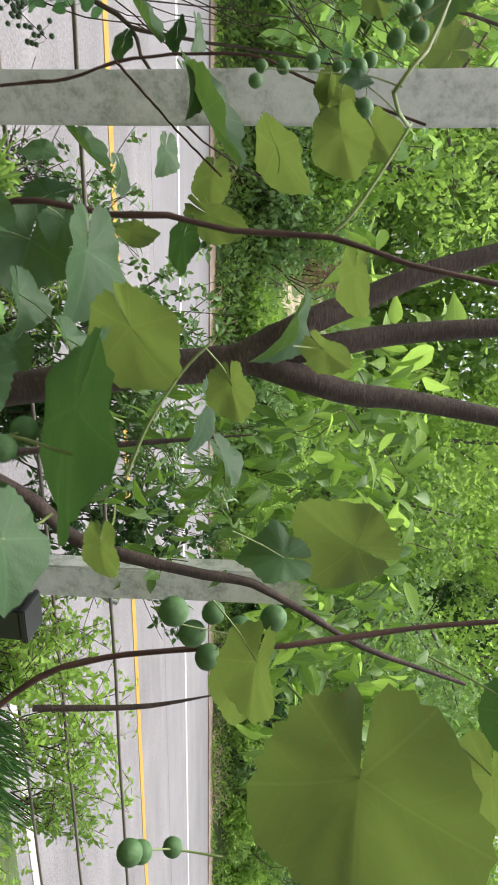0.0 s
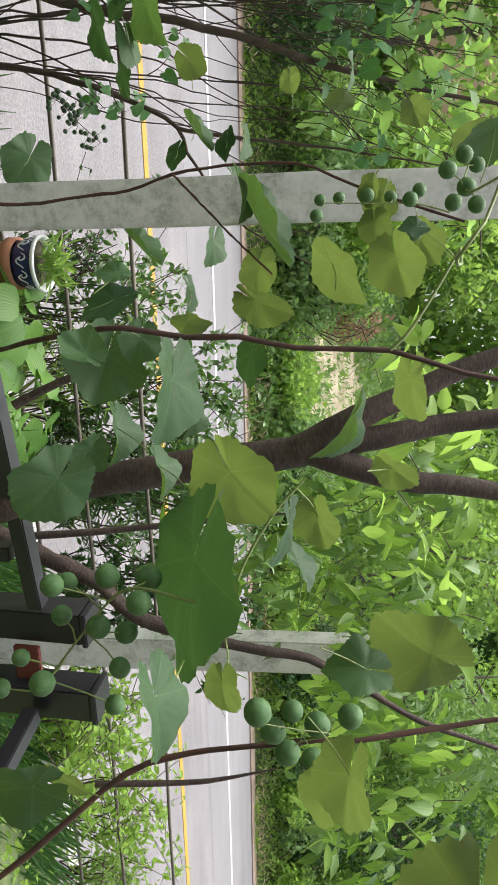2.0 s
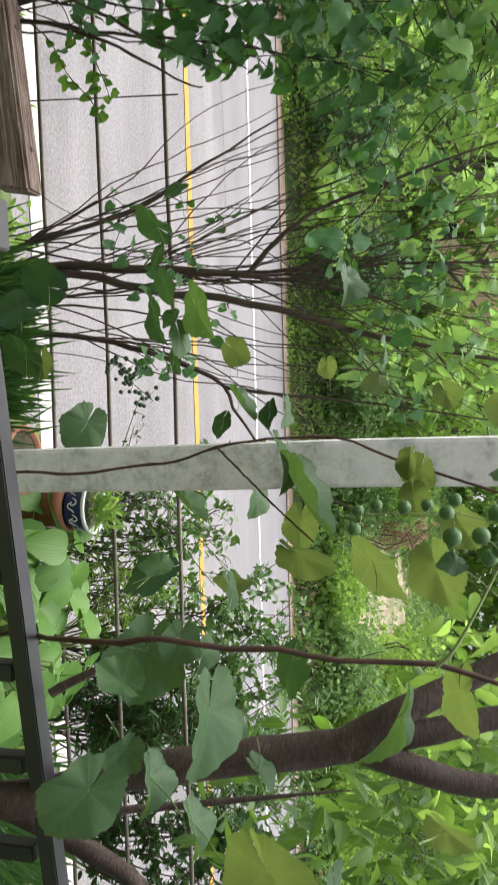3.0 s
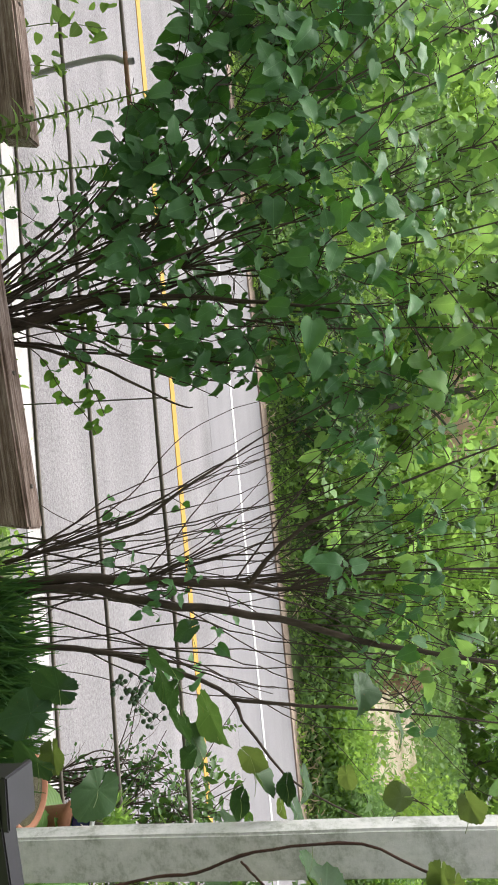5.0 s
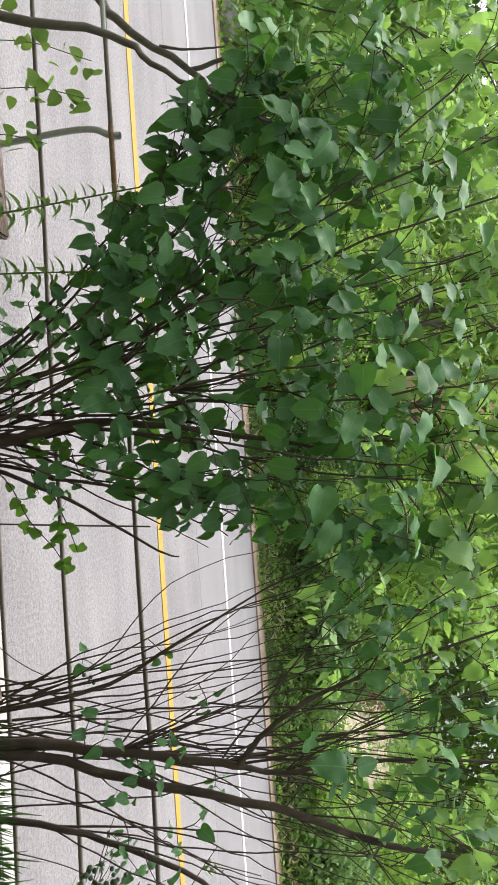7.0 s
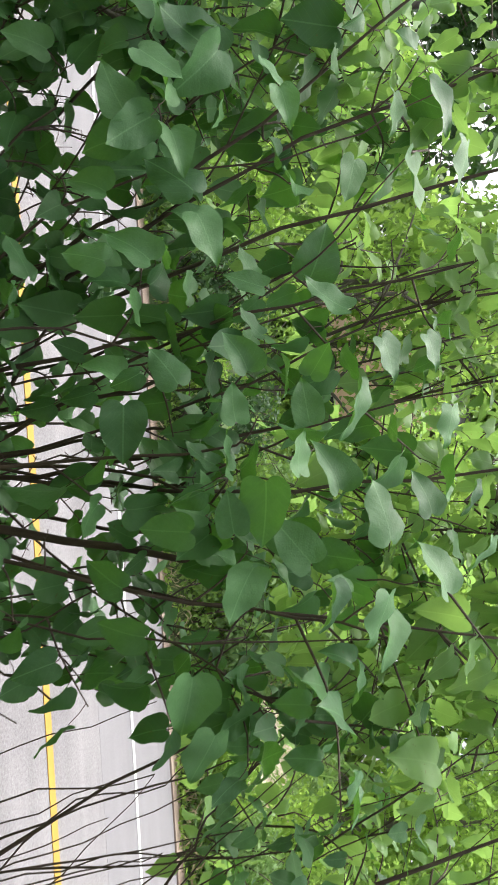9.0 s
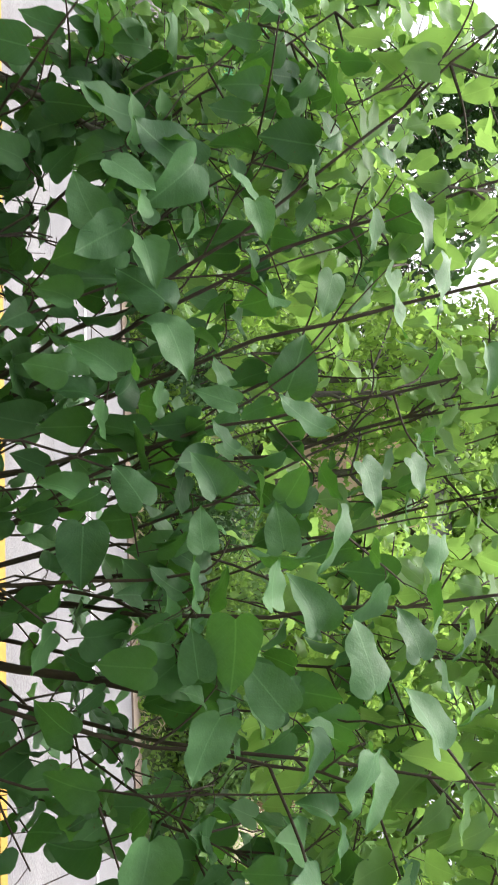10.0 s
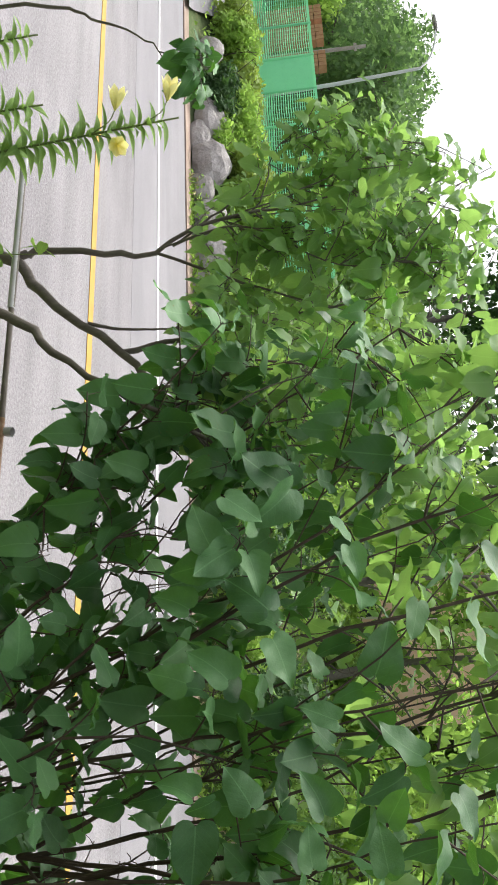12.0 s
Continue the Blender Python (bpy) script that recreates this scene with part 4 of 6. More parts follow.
lilac = shrub("lilac_bush", "large lilac bush with heart-shaped green leaves and dark stems", A_BASE, fan(A_BASE, a_tops, 0.009, 0.075) + fan(A_BASE, a_tops[1:16:4], 0.005, 0.1) + fan(A_BASE, a_side, 0.006, 0.08) + fan((-0.7, 3.4, 1.3), [(x * 0.9 - 0.1, y - 0.1, z - 0.2) for x, y, z in a_tops[:16:2]], 0.004, 0.2) + fan((-0.6, 3.45, 1.5), [(-1.6, 3.3, 2.4), (-1.2, 3.3, 2.6), (-0.3, 3.2, 2.6), (0.0, 3.3, 2.3), (-0.7, 3.15, 2.7), (-1.0, 3.6, 3.1), (-0.4, 3.7, 3.0)], 0.005, 0.15) + [
    ([(-0.5, 3.5, 0.4), (-0.46, 3.42, 0.8), (-0.5, 3.4, 1.1), (-0.46, 3.42, 1.5), (-0.3, 3.45, 2.2)], [0.03, 0.024, 0.014, 0.006]),
    ([(-0.42, 3.5, 0.45), (-0.3, 3.42, 0.85), (-0.12, 3.4, 1.2), (0.02, 3.4, 1.42), (0.05, 3.4, 1.5)], [0.011, 0.008, 0.005, 0.003]),
], [
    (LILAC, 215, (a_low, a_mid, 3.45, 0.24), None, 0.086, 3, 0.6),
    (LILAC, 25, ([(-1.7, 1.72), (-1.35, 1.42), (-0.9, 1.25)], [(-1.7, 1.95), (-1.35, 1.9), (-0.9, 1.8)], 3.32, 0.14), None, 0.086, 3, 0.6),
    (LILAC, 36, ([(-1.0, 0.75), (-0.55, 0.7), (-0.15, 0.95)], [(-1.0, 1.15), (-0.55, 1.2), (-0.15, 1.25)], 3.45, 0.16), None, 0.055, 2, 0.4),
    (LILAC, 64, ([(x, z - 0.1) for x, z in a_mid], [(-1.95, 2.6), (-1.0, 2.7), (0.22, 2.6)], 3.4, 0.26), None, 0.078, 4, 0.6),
    (LILAC_LIT, 70, (a_mid, a_up, 3.8, 0.24), None, 0.07, 5, 0.75),
    (LILAC_LIT, 90, ([(-1.95, 2.5), (0.22, 2.5)], a_up, 3.6, 0.3), None, 0.072, 5, 0.7),
], BARK, 90, front, thin=((-0.5, 1.72, 0.2, 0.12), (-1.25, 1.6, 0.16, 0.08), (-1.3, 1.87, 0.13, 0.1), (-1.62, 1.95, 0.16, 0.12), (-0.7, 2.0, 0.13, 0.1), (-0.2, 2.1, 0.12, 0.1), (-0.94, 2.53, 0.16, 0.13), (-1.1, 2.62, 0.1, 0.08)))

HEART_MESHES = [mesh_of("leaf", t[0], t[1], LILAC, t[2], smooth=True) for t in HEARTS]
for k, (x, y, z, size, rx, ry, rz) in enumerate(LILAC_LEAVES_A + LILAC_LEAVES_B + LILAC_LEAVES_C + LILAC_LEAVES_D):
    lf = child("leaf", HEART_MESHES[(k * 5) % 6], lilac)
    lf.matrix_basis = Matrix.Translation(Vector((x, y, z)) - Vector(A_BASE)) @ pose(0, 0, 0, rx, ry, rz) @ Matrix.Scale(size, 4)

# a low side sprout with young leaves
SPROUT = [[(-0.5, 3.5, 0.5), (-0.31, 3.5, 0.74), (-0.13, 3.5, 0.84), (0.0, 3.5, 0.95), (0.1, 3.5, 1.0)], [(-0.45, 3.5, 0.62), (-0.3, 3.5, 0.9), (-0.12, 3.5, 1.0), (0.02, 3.5, 1.05)], [(-0.55, 3.45, 0.6), (-0.42, 3.42, 0.9), (-0.4, 3.4, 1.1)]]
sprout_leaf = [mesh_of("leaf", t[0], t[1], YOUNG, t[2], smooth=True) for t in HEARTS]
for pts in SPROUT:
    q = smooth_path(pts, 16)
    child("sprout", mesh_of("sprout", *tube(q - np.array(A_BASE), [0.0035, 0.002], 6), BARK, smooth=True), lilac)
    for k in range(5, len(q)):
        a = q[k] + rng.normal(size=3) * 0.02
        m3 = turned(np.array([[rng.normal() * 0.4, -0.6, 0.5]]), np.array([[rng.normal() * 0.6, -0.1, -0.8]]))[0]
        child("leaf", sprout_leaf[k % 6], lilac).matrix_basis = Matrix.Translation(Vector(a) - Vector(A_BASE)) @ Matrix(m3.tolist()).to_4x4() @ Matrix.Scale(0.05 * rng.uniform(0.7, 1.25), 4)

B_BASE = (0.75, 3.6, 0.42)
b_tops = [(0.25, 3.6, 1.9), (0.4, 3.5, 2.3), (0.6, 3.4, 2.7), (0.72, 3.6, 2.9), (0.9, 3.4, 2.8), (1.05, 3.6, 2.6), (1.2, 3.5, 2.3), (1.3, 3.4, 1.95), (0.5, 3.7, 2.1), (0.85, 3.7, 2.4), (1.35, 3.6, 1.7), (0.15, 3.5, 2.2)]
b_high = [(0.1, 3.5, 2.8), (0.35, 3.6, 3.1), (0.6, 3.5, 3.2), (0.85, 3.7, 3.2), (1.1, 3.5, 3.1), (1.35, 3.6, 2.9), (1.5, 3.5, 2.6), (0.0, 3.7, 2.5)]
b_fine = [(x + 0.08, y, z + 0.1) for x, y, z in b_high] + [(x - 0.1, y, z - 0.3) for x, y, z in b_high]
shrub("lilac_bush", "leggy lilac bush with bare dark stems and few leaves", B_BASE, fan(B_BASE, b_tops, 0.006, 0.15) + fan(B_BASE, b_tops[:10], 0.004, 0.18) + fan((0.84, 3.42, 1.6), b_high, 0.005, 0.1) + fan((0.785, 3.4, 1.2), b_fine, 0.0032, 0.16) + fan((0.635, 3.42, 0.62), [(0.1, 3.4, 2.0), (0.2, 3.45, 2.1), (0.28, 3.4, 2.2), (0.36, 3.45, 1.95), (0.0, 3.45, 1.95), (0.42, 3.4, 2.4), (0.3, 3.5, 1.8)], 0.0042, 0.07) + fan((0.87, 3.41, 1.85), [(x + 0.2, y, z) for x, y, z in b_high], 0.003, 0.05) + fan((1.0, 3.4, 1.84), [(x + 0.35, y, z + 0.1) for x, y, z in b_high[3:]], 0.003, 0.05) + fan((1.065, 3.4, 0.9), [(1.3, 3.4, 2.0), (1.5, 3.5, 2.3), (1.65, 3.4, 2.1), (1.45, 3.6, 2.7), (1.2, 3.5, 2.5)], 0.0045, 0.05) + [
    ([(0.74, 3.5, 0.42), (0.755, 3.42, 0.6), (0.745, 3.4, 0.85), (0.775, 3.4, 1.08), (0.795, 3.4, 1.33), (0.825, 3.4, 1.57), (0.84, 3.4, 1.69)], [0.028, 0.026, 0.023, 0.019, 0.016, 0.014]),
    ([(0.84, 3.4, 1.68), (0.71, 3.4, 1.8), (0.6, 3.4, 1.97), (0.54, 3.42, 2.14), (0.4, 3.45, 2.6), (0.3, 3.5, 3.0)], [0.013, 0.01, 0.008, 0.005, 0.003]),
    ([(0.84, 3.4, 1.68), (0.87, 3.41, 1.85), (0.83, 3.42, 2.2), (0.86, 3.45, 2.9)], [0.012, 0.008, 0.004]),
    ([(0.84, 3.5, 0.42), (0.8, 3.4, 0.6), (0.78, 3.38, 0.87), (0.85, 3.38, 1.12), (0.9, 3.38, 1.36), (0.94, 3.38, 1.58), (0.985, 3.4, 1.8), (1.09, 3.4, 2.1), (1.16, 3.42, 2.35), (1.22, 3.45, 2.6), (1.3, 3.5, 3.0)], [0.021, 0.02, 0.019, 0.018, 0.016, 0.013, 0.009, 0.006]),
    ([(1.05, 3.5, 0.42), (1.05, 3.42, 0.6), (1.06, 3.4, 0.87), (1.09, 3.4, 1.06), (1.15, 3.4, 1.22), (1.23, 3.4, 1.43), (1.31, 3.4, 1.56), (1.4, 3.4, 1.6), (1.55, 3.4, 1.7), (1.69, 3.42, 1.83), (1.85, 3.45, 2.1)], [0.015, 0.014, 0.013, 0.012, 0.009, 0.007, 0.005, 0.003]),
    ([(1.31, 3.4, 1.56), (1.35, 3.42, 1.8), (1.4, 3.45, 2.2), (1.5, 3.5, 2.8)], [0.009, 0.006, 0.003]),
    ([(0.66, 3.5, 0.42), (0.64, 3.42, 0.6), (0.6, 3.4, 0.86), (0.53, 3.4, 1.19), (0.42, 3.4, 1.39), (0.31, 3.42, 1.61), (0.19, 3.45, 1.83), (0.05, 3.5, 2.2)], [0.012, 0.011, 0.009, 0.007, 0.004, 0.003]),
], [
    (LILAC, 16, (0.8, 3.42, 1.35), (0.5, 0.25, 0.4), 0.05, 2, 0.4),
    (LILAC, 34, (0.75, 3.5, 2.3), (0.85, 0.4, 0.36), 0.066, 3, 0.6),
    (LILAC_LIT, 62, (0.75, 3.65, 2.75), (1.0, 0.45, 0.6), 0.068, 4, 0.7),
    (LILAC_LIT, 44, (0.7, 3.9, 2.6), (1.0, 0.35, 0.7), 0.066, 4, 0.8),
], BARK, 60, front)

C_BASE = (-2.95, 4.12, 0.3)
shrub("lilac_bush", "spreading lilac bush with thick grey limbs over the road edge", C_BASE, [
    ([(-3.0, 4.15, 0.35), (-2.83, 4.1, 0.99), (-2.63, 4.1, 1.16), (-2.3, 4.1, 1.53), (-2.1, 4.1, 1.7), (-1.8, 4.05, 2.2)], [0.031, 0.024, 0.015, 0.004]),
    ([(-2.95, 4.12, 0.4), (-2.82, 4.1, 1.04), (-2.85, 4.1, 1.12), (-2.78, 4.1, 1.44), (-2.77, 4.1, 1.66), (-2.9, 4.1, 1.95), (-3.0, 4.15, 2.4)], [0.024, 0.017, 0.011, 0.004]),
    ([(-2.6, 3.6, 0.4), (-2.25, 3.4, 0.90), (-2.075, 3.4, 1.357), (-1.923, 3.4, 1.53), (-1.75, 3.4, 1.775), (-1.5, 3.4, 2.15)], [0.026, 0.018, 0.011, 0.004]),
    ([(-2.45, 4.1, 1.38), (-2.42, 4.12, 1.52), (-2.38, 4.1, 1.8)], [0.009, 0.006, 0.003]),
    ([(-4.6, 4.2, 0.3), (-4.365, 4.1, 1.09), (-4.21, 4.1, 1.37), (-4.03, 4.1, 1.6), (-3.84, 4.1, 1.79)], [0.012, 0.008, 0.005, 0.003]),
    ([(-2.3, 4.1, 1.53), (-2.5, 4.3, 2.1), (-2.6, 4.3, 2.9)], [0.014, 0.009, 0.005, 0.003]),
] + fan((-2.1, 4.05, 1.7), [(-1.5, 3.7, 2.4), (-1.7, 4.1, 2.8), (-2.0, 3.9, 2.9), (-2.2, 4.3, 2.9), (-1.9, 4.3, 2.4)], 0.007, 0.03) + fan((-2.77, 4.1, 1.66), [(-2.6, 4.1, 2.7), (-2.4, 4.5, 3.0)], 0.006, 0.02) + fan((-2.79, 4.1, 1.74), [(-3.3, 4.3, 2.3), (-3.6, 4.3, 2.55)], 0.005, 0.02) + fan((-2.9, 4.1, 1.95), [(-3.1, 4.2, 2.5), (-2.9, 4.5, 2.8), (-3.2, 4.5, 2.9), (-3.5, 4.3, 2.75)], 0.0045, 0.02), [
    (LILAC_LIT, 104, (-2.55, 4.3, 2.58), (0.85, 0.5, 0.58), 0.074, 4, 0.6),
    (LILAC_LIT, 42, (-3.05, 4.3, 2.4), (0.45, 0.35, 0.5), 0.074, 4, 0.6),
    (LILAC_LIT, 36, (-3.42, 4.3, 2.55), (0.32, 0.25, 0.26), 0.066, 4, 0.5),
    (LILAC_LIT, 40, (-2.85, 4.3, 2.95), (0.42, 0.3, 0.28), 0.066, 4, 0.6),
    (LILAC_LIT, 30, (-1.75, 3.8, 2.35), (0.5, 0.4, 0.5), 0.07, 4, 0.6),
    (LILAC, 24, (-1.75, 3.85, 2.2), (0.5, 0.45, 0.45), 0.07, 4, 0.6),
    (LILAC_LIT, 26, (-2.3, 4.12, 2.04), (0.45, 0.3, 0.22), 0.07, 4, 0.6),
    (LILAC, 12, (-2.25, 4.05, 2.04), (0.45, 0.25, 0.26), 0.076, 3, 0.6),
    (LILAC_LIT, 22, (-2.6, 4.1, 2.5), (0.75, 0.25, 0.45), 0.074, 3, 0.6),
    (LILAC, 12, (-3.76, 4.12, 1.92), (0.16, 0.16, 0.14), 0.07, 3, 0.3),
], BARK_GREY, 70, front)

# ---- woodland beyond the road ----
def woodland_tree(x, y, h, spread, mat, n, leaf, label, first=0.25, name="tree"):
    z0 = ground_height(x, y) - 0.1
    ob = thing(name, label, "tree", "roadside trees", (x, y, z0))
    trunk = smooth_path([(0, 0, 0), (rng.normal() * 0.15, rng.normal() * 0.1, h * 0.4), (rng.normal() * 0.4, rng.normal() * 0.3, h * 0.9)], 14)
    limbs = [(trunk, [0.018 * h + 0.02, 0.012 * h, 0.02])]
    tips = []
    for i in range(9):
        a = trunk[4 + i]
        t = a + np.array([rng.normal() * spread * 0.5, rng.normal() * spread * 0.4, h * rng.uniform(0.05, 0.2)])
        limbs.append((smooth_path([a, (a + t) / 2 + (0, 0, 0.1), t], 6), [0.008 * h, 0.01]))
        tips.append(t)
    tube_part("trunk", limbs, BARK_GREY, ob, 7)
    p = []
    k = 9
    for i in range(k):
        c = tips[i] * 0.8 + np.array([0, 0, h * (first + (1 - first) * (i + 0.5) / k)]) * np.array([0, 0, 0.2])
        c[2] = h * (first + (0.92 - first) * (i + 0.5) / k)
        taper = 0.55 + 0.6 * math.sin(math.pi * (0.2 + 0.7 * i / k))
        p.append(blob_points(n // k, c, (spread * 0.55 * taper, spread * 0.5 * taper, h * 0.16), 0.1))
    p = np.vstack(p)
    child("crown", strewn("crown", LEAF_SIMPLE, p, leaf_turns(len(p), (0, -0.45, 0.7), (0, -0.2, -0.5)), leaf * np.exp(rng.normal(size=len(p)) * 0.3), mat), ob)["kind"] = "stuff"
    return ob


def woodland_shrub(x, y, h, spread, mat, n, leaf, label, template=None, name="shrub"):
    z0 = ground_height(x, y) - 0.05
    ob = thing(name, label, "shrub", "roadside shrubs", (x, y, z0))
    stems = [(smooth_path([(rng.normal() * 0.1, rng.normal() * 0.1, 0), (rng.normal() * spread * 0.25, rng.normal() * spread * 0.2, h * 0.5), (rng.normal() * spread * 0.4, rng.normal() * spread * 0.3, h * 0.9)], 6), [0.02, 0.006]) for _ in range(7)]
    tube_part("stem", stems, BARK, ob, 5)
    p = np.vstack([blob_points(n // 4, (rng.normal() * spread * 0.22, rng.normal() * spread * 0.15, h * f), (spread * 0.5, spread * 0.45, h * 0.3), 0.2) for f in (0.28, 0.45, 0.6, 0.72)])
    p[:, 2] = np.maximum(p[:, 2], 0.03)
    child("crown", strewn("crown", template or LEAF_SIMPLE, p, leaf_turns(len(p), (0, -0.5, 0.7), (0, -0.3, -0.4)), leaf * np.exp(rng.normal(size=len(p)) * 0.3), mat), ob)["kind"] = "stuff"
    return ob


TREE_LABELS = {"hazy_distant_leaf_green": "distant tree with hazy cool green foliage", "sunny_leaf_green": "leafy tree with bright light green foliage on the bank", "woodland_leaf_green": "leafy woodland tree with mid green foliage", "shade_leaf_green": "dense dark green woodland tree", "pale_leaf_green": "tree with pale silvery green foliage"}
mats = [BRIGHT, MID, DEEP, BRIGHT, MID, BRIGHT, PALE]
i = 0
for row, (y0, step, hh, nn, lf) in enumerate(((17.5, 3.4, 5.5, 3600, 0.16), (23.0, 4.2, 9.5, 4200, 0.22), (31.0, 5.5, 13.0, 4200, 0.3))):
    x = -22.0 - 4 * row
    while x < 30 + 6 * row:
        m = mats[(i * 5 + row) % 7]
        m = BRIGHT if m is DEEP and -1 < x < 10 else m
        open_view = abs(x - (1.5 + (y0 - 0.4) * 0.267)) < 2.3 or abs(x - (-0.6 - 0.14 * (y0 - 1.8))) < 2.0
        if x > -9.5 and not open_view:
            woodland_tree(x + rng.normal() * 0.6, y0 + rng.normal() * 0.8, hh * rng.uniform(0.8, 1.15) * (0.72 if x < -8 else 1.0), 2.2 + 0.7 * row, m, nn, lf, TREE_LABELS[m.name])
        x += step * rng.uniform(0.85, 1.15)
        i += 1
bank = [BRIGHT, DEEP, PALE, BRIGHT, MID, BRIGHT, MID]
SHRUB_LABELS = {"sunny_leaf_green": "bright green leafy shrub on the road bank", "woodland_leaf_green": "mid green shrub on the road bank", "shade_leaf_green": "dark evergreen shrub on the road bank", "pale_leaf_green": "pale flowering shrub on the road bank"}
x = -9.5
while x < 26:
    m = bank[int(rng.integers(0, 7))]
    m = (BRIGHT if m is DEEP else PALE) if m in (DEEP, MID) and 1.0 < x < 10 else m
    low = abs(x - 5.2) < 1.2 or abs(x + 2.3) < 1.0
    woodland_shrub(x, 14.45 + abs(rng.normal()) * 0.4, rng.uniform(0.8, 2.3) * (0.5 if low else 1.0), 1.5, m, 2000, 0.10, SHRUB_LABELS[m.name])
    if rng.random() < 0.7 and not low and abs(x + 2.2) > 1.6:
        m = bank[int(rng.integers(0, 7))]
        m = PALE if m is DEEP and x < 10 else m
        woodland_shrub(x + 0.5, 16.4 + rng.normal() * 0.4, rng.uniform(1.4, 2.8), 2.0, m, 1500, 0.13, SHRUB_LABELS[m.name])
    x += rng.uniform(1.0, 1.5)

DRY = leaf_material("dry_brown_leaf", (0.2, 0.12, 0.08), (0.4, 0.28, 0.19), (0.4, 0.26, 0.16), 0.3, 0.8, 6.0, 1.2, 0.2)
woodland_shrub(4.5, 17.2, 1.9, 0.9, DRY, 900, 0.09, "dry brown dead brush on the road bank", name="dead_shrub")
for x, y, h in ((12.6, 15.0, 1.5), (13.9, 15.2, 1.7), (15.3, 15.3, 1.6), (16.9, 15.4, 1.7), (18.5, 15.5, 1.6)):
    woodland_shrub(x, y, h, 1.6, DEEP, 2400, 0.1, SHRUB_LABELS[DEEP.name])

# rank weeds along the verge
def weeds(name, n, x0, x1, y0, y1, h, tpl, size, mat, label, phase=7.0, bare=-0.12):
    ob = thing(name, label, "weeds", "", ((x0 + x1) / 2, (y0 + y1) / 2, 0))
    ob["kind"] = "stuff"
    x, y = rng.uniform(x0, x1, n), y0 + (y1 - y0) * rng.random(n)
    keep = np.array([noise.noise(Vector((a * 0.5, b * 0.9, phase))) for a, b in zip(x, y)]) > bare
    keep &= ~((np.abs(x - (1.5 + (y - 0.4) * 0.267)) < 1.1) & (y > 15.8) & (rng.random(len(x)) < 0.85)) | (mat is PALE)
    x, y = x[keep], y[keep]
    n = len(x)
    gz = np.array([ground_height(a, b) for a, b in zip(x, y)])
    p = np.column_stack([x - (x0 + x1) / 2, y - (y0 + y1) / 2, gz + h * rng.random(n) * (0.4 + 0.6 * np.array([abs(noise.noise(Vector((a * 0.7, b, 0)))) * 2 for a, b in zip(x, y)]))])
    child("foliage", strewn("foliage", tpl, p, leaf_turns(n, (0, -0.5, 0.6), (0, -0.3, 0.3)), size * rng.uniform(0.6, 1.3, n), mat), ob)["kind"] = "stuff"


weeds("verge_weeds", 9000, -12, 24, 13.8, 14.6, 0.7, LEAF_SIMPLE, 0.1, MID, "rank leafy green weeds along the verge", 7.0, -0.2)
weeds("verge_weeds", 4000, -12, 24, 13.6, 13.95, 0.2, LEAF_OVAL, 0.09, BRIGHT, "patchy low weeds spilling over the verge", 3.0, 0.0)
weeds("verge_weeds", 3500, -12, 24, 13.9, 15.2, 0.9, LEAF_SIMPLE, 0.11, MID, "leafy mid green weeds along the verge", 11.0, 0.05)
weeds("verge_weeds", 7000, -12, 24, 13.9, 15.2, 0.8, LEAF_SIMPLE, 0.11, BRIGHT, "leafy green weeds along the verge", 19.0, -0.05)
weeds("verge_weeds", 6000, -40, -8, 14.2, 22.0, 0.5, LEAF_SIMPLE, 0.16, BRIGHT, "leafy green weeds on the bank")
weeds("bank_weeds", 16000, -10, 22, 14.6, 32.0, 0.5, LEAF_SIMPLE, 0.22, MID, "leafy green undergrowth on the bank", 5.0, -0.3)
weeds("bank_weeds", 14000, -10, 22, 15.0, 27.0, 0.6, LEAF_SIMPLE, 0.17, BRIGHT, "bright green undergrowth on the bank", 7.0, 0.05)
weeds("bank_weeds", 3500, 9, 22, 15.0, 27.0, 0.9, LEAF_SIMPLE, 0.16, DEEP, "dark green undergrowth on the bank", 13.0, 0.1)
weeds("bank_weeds", 7000, 2, 14, 23.0, 33.0, 0.7, LEAF_SIMPLE, 0.24, PALE, "pale green undergrowth high on the bank", 23.0, -0.4)
weeds("verge_weeds", 4200, 3.5, 10.5, 13.9, 16.2, 1.0, LEAF_SIMPLE, 0.13, PALE, "pale green leafy weeds beside the gravel track", 37.0, -0.15)
weeds("track_grass", 5200, 4.0, 9.6, 15.0, 26.0, 0.5, LEAF_LANCE, 0.2, PALE, "pale dry grass beside the gravel track", 7.0, -0.1)
STRAW = leaf_material("straw_dry_grass", (0.3, 0.25, 0.14), (0.52, 0.45, 0.29), (0.5, 0.42, 0.24), 0.35, 0.8, 3.0, 1.2, 0.2)
weeds("dry_grass", 4500, -12, 24, 13.62, 14.3, 0.45, LEAF_LANCE, 0.13, STRAW, "patchy straw-coloured dry grass along the verge", 29.0, 0.08)
weeds("dry_grass", 3000, -10, 22, 15.0, 20.0, 0.9, LEAF_LANCE, 0.18, STRAW, "patchy straw-coloured dry grass on the bank", 31.0, 0.12)
weeds("garden_weeds", 3500, -3.2, 7.0, 2.6, 4.3, 0.22, LEAF_OVAL, 0.05, BRIGHT, "low green weeds in the garden bed", 7.0, -0.3)


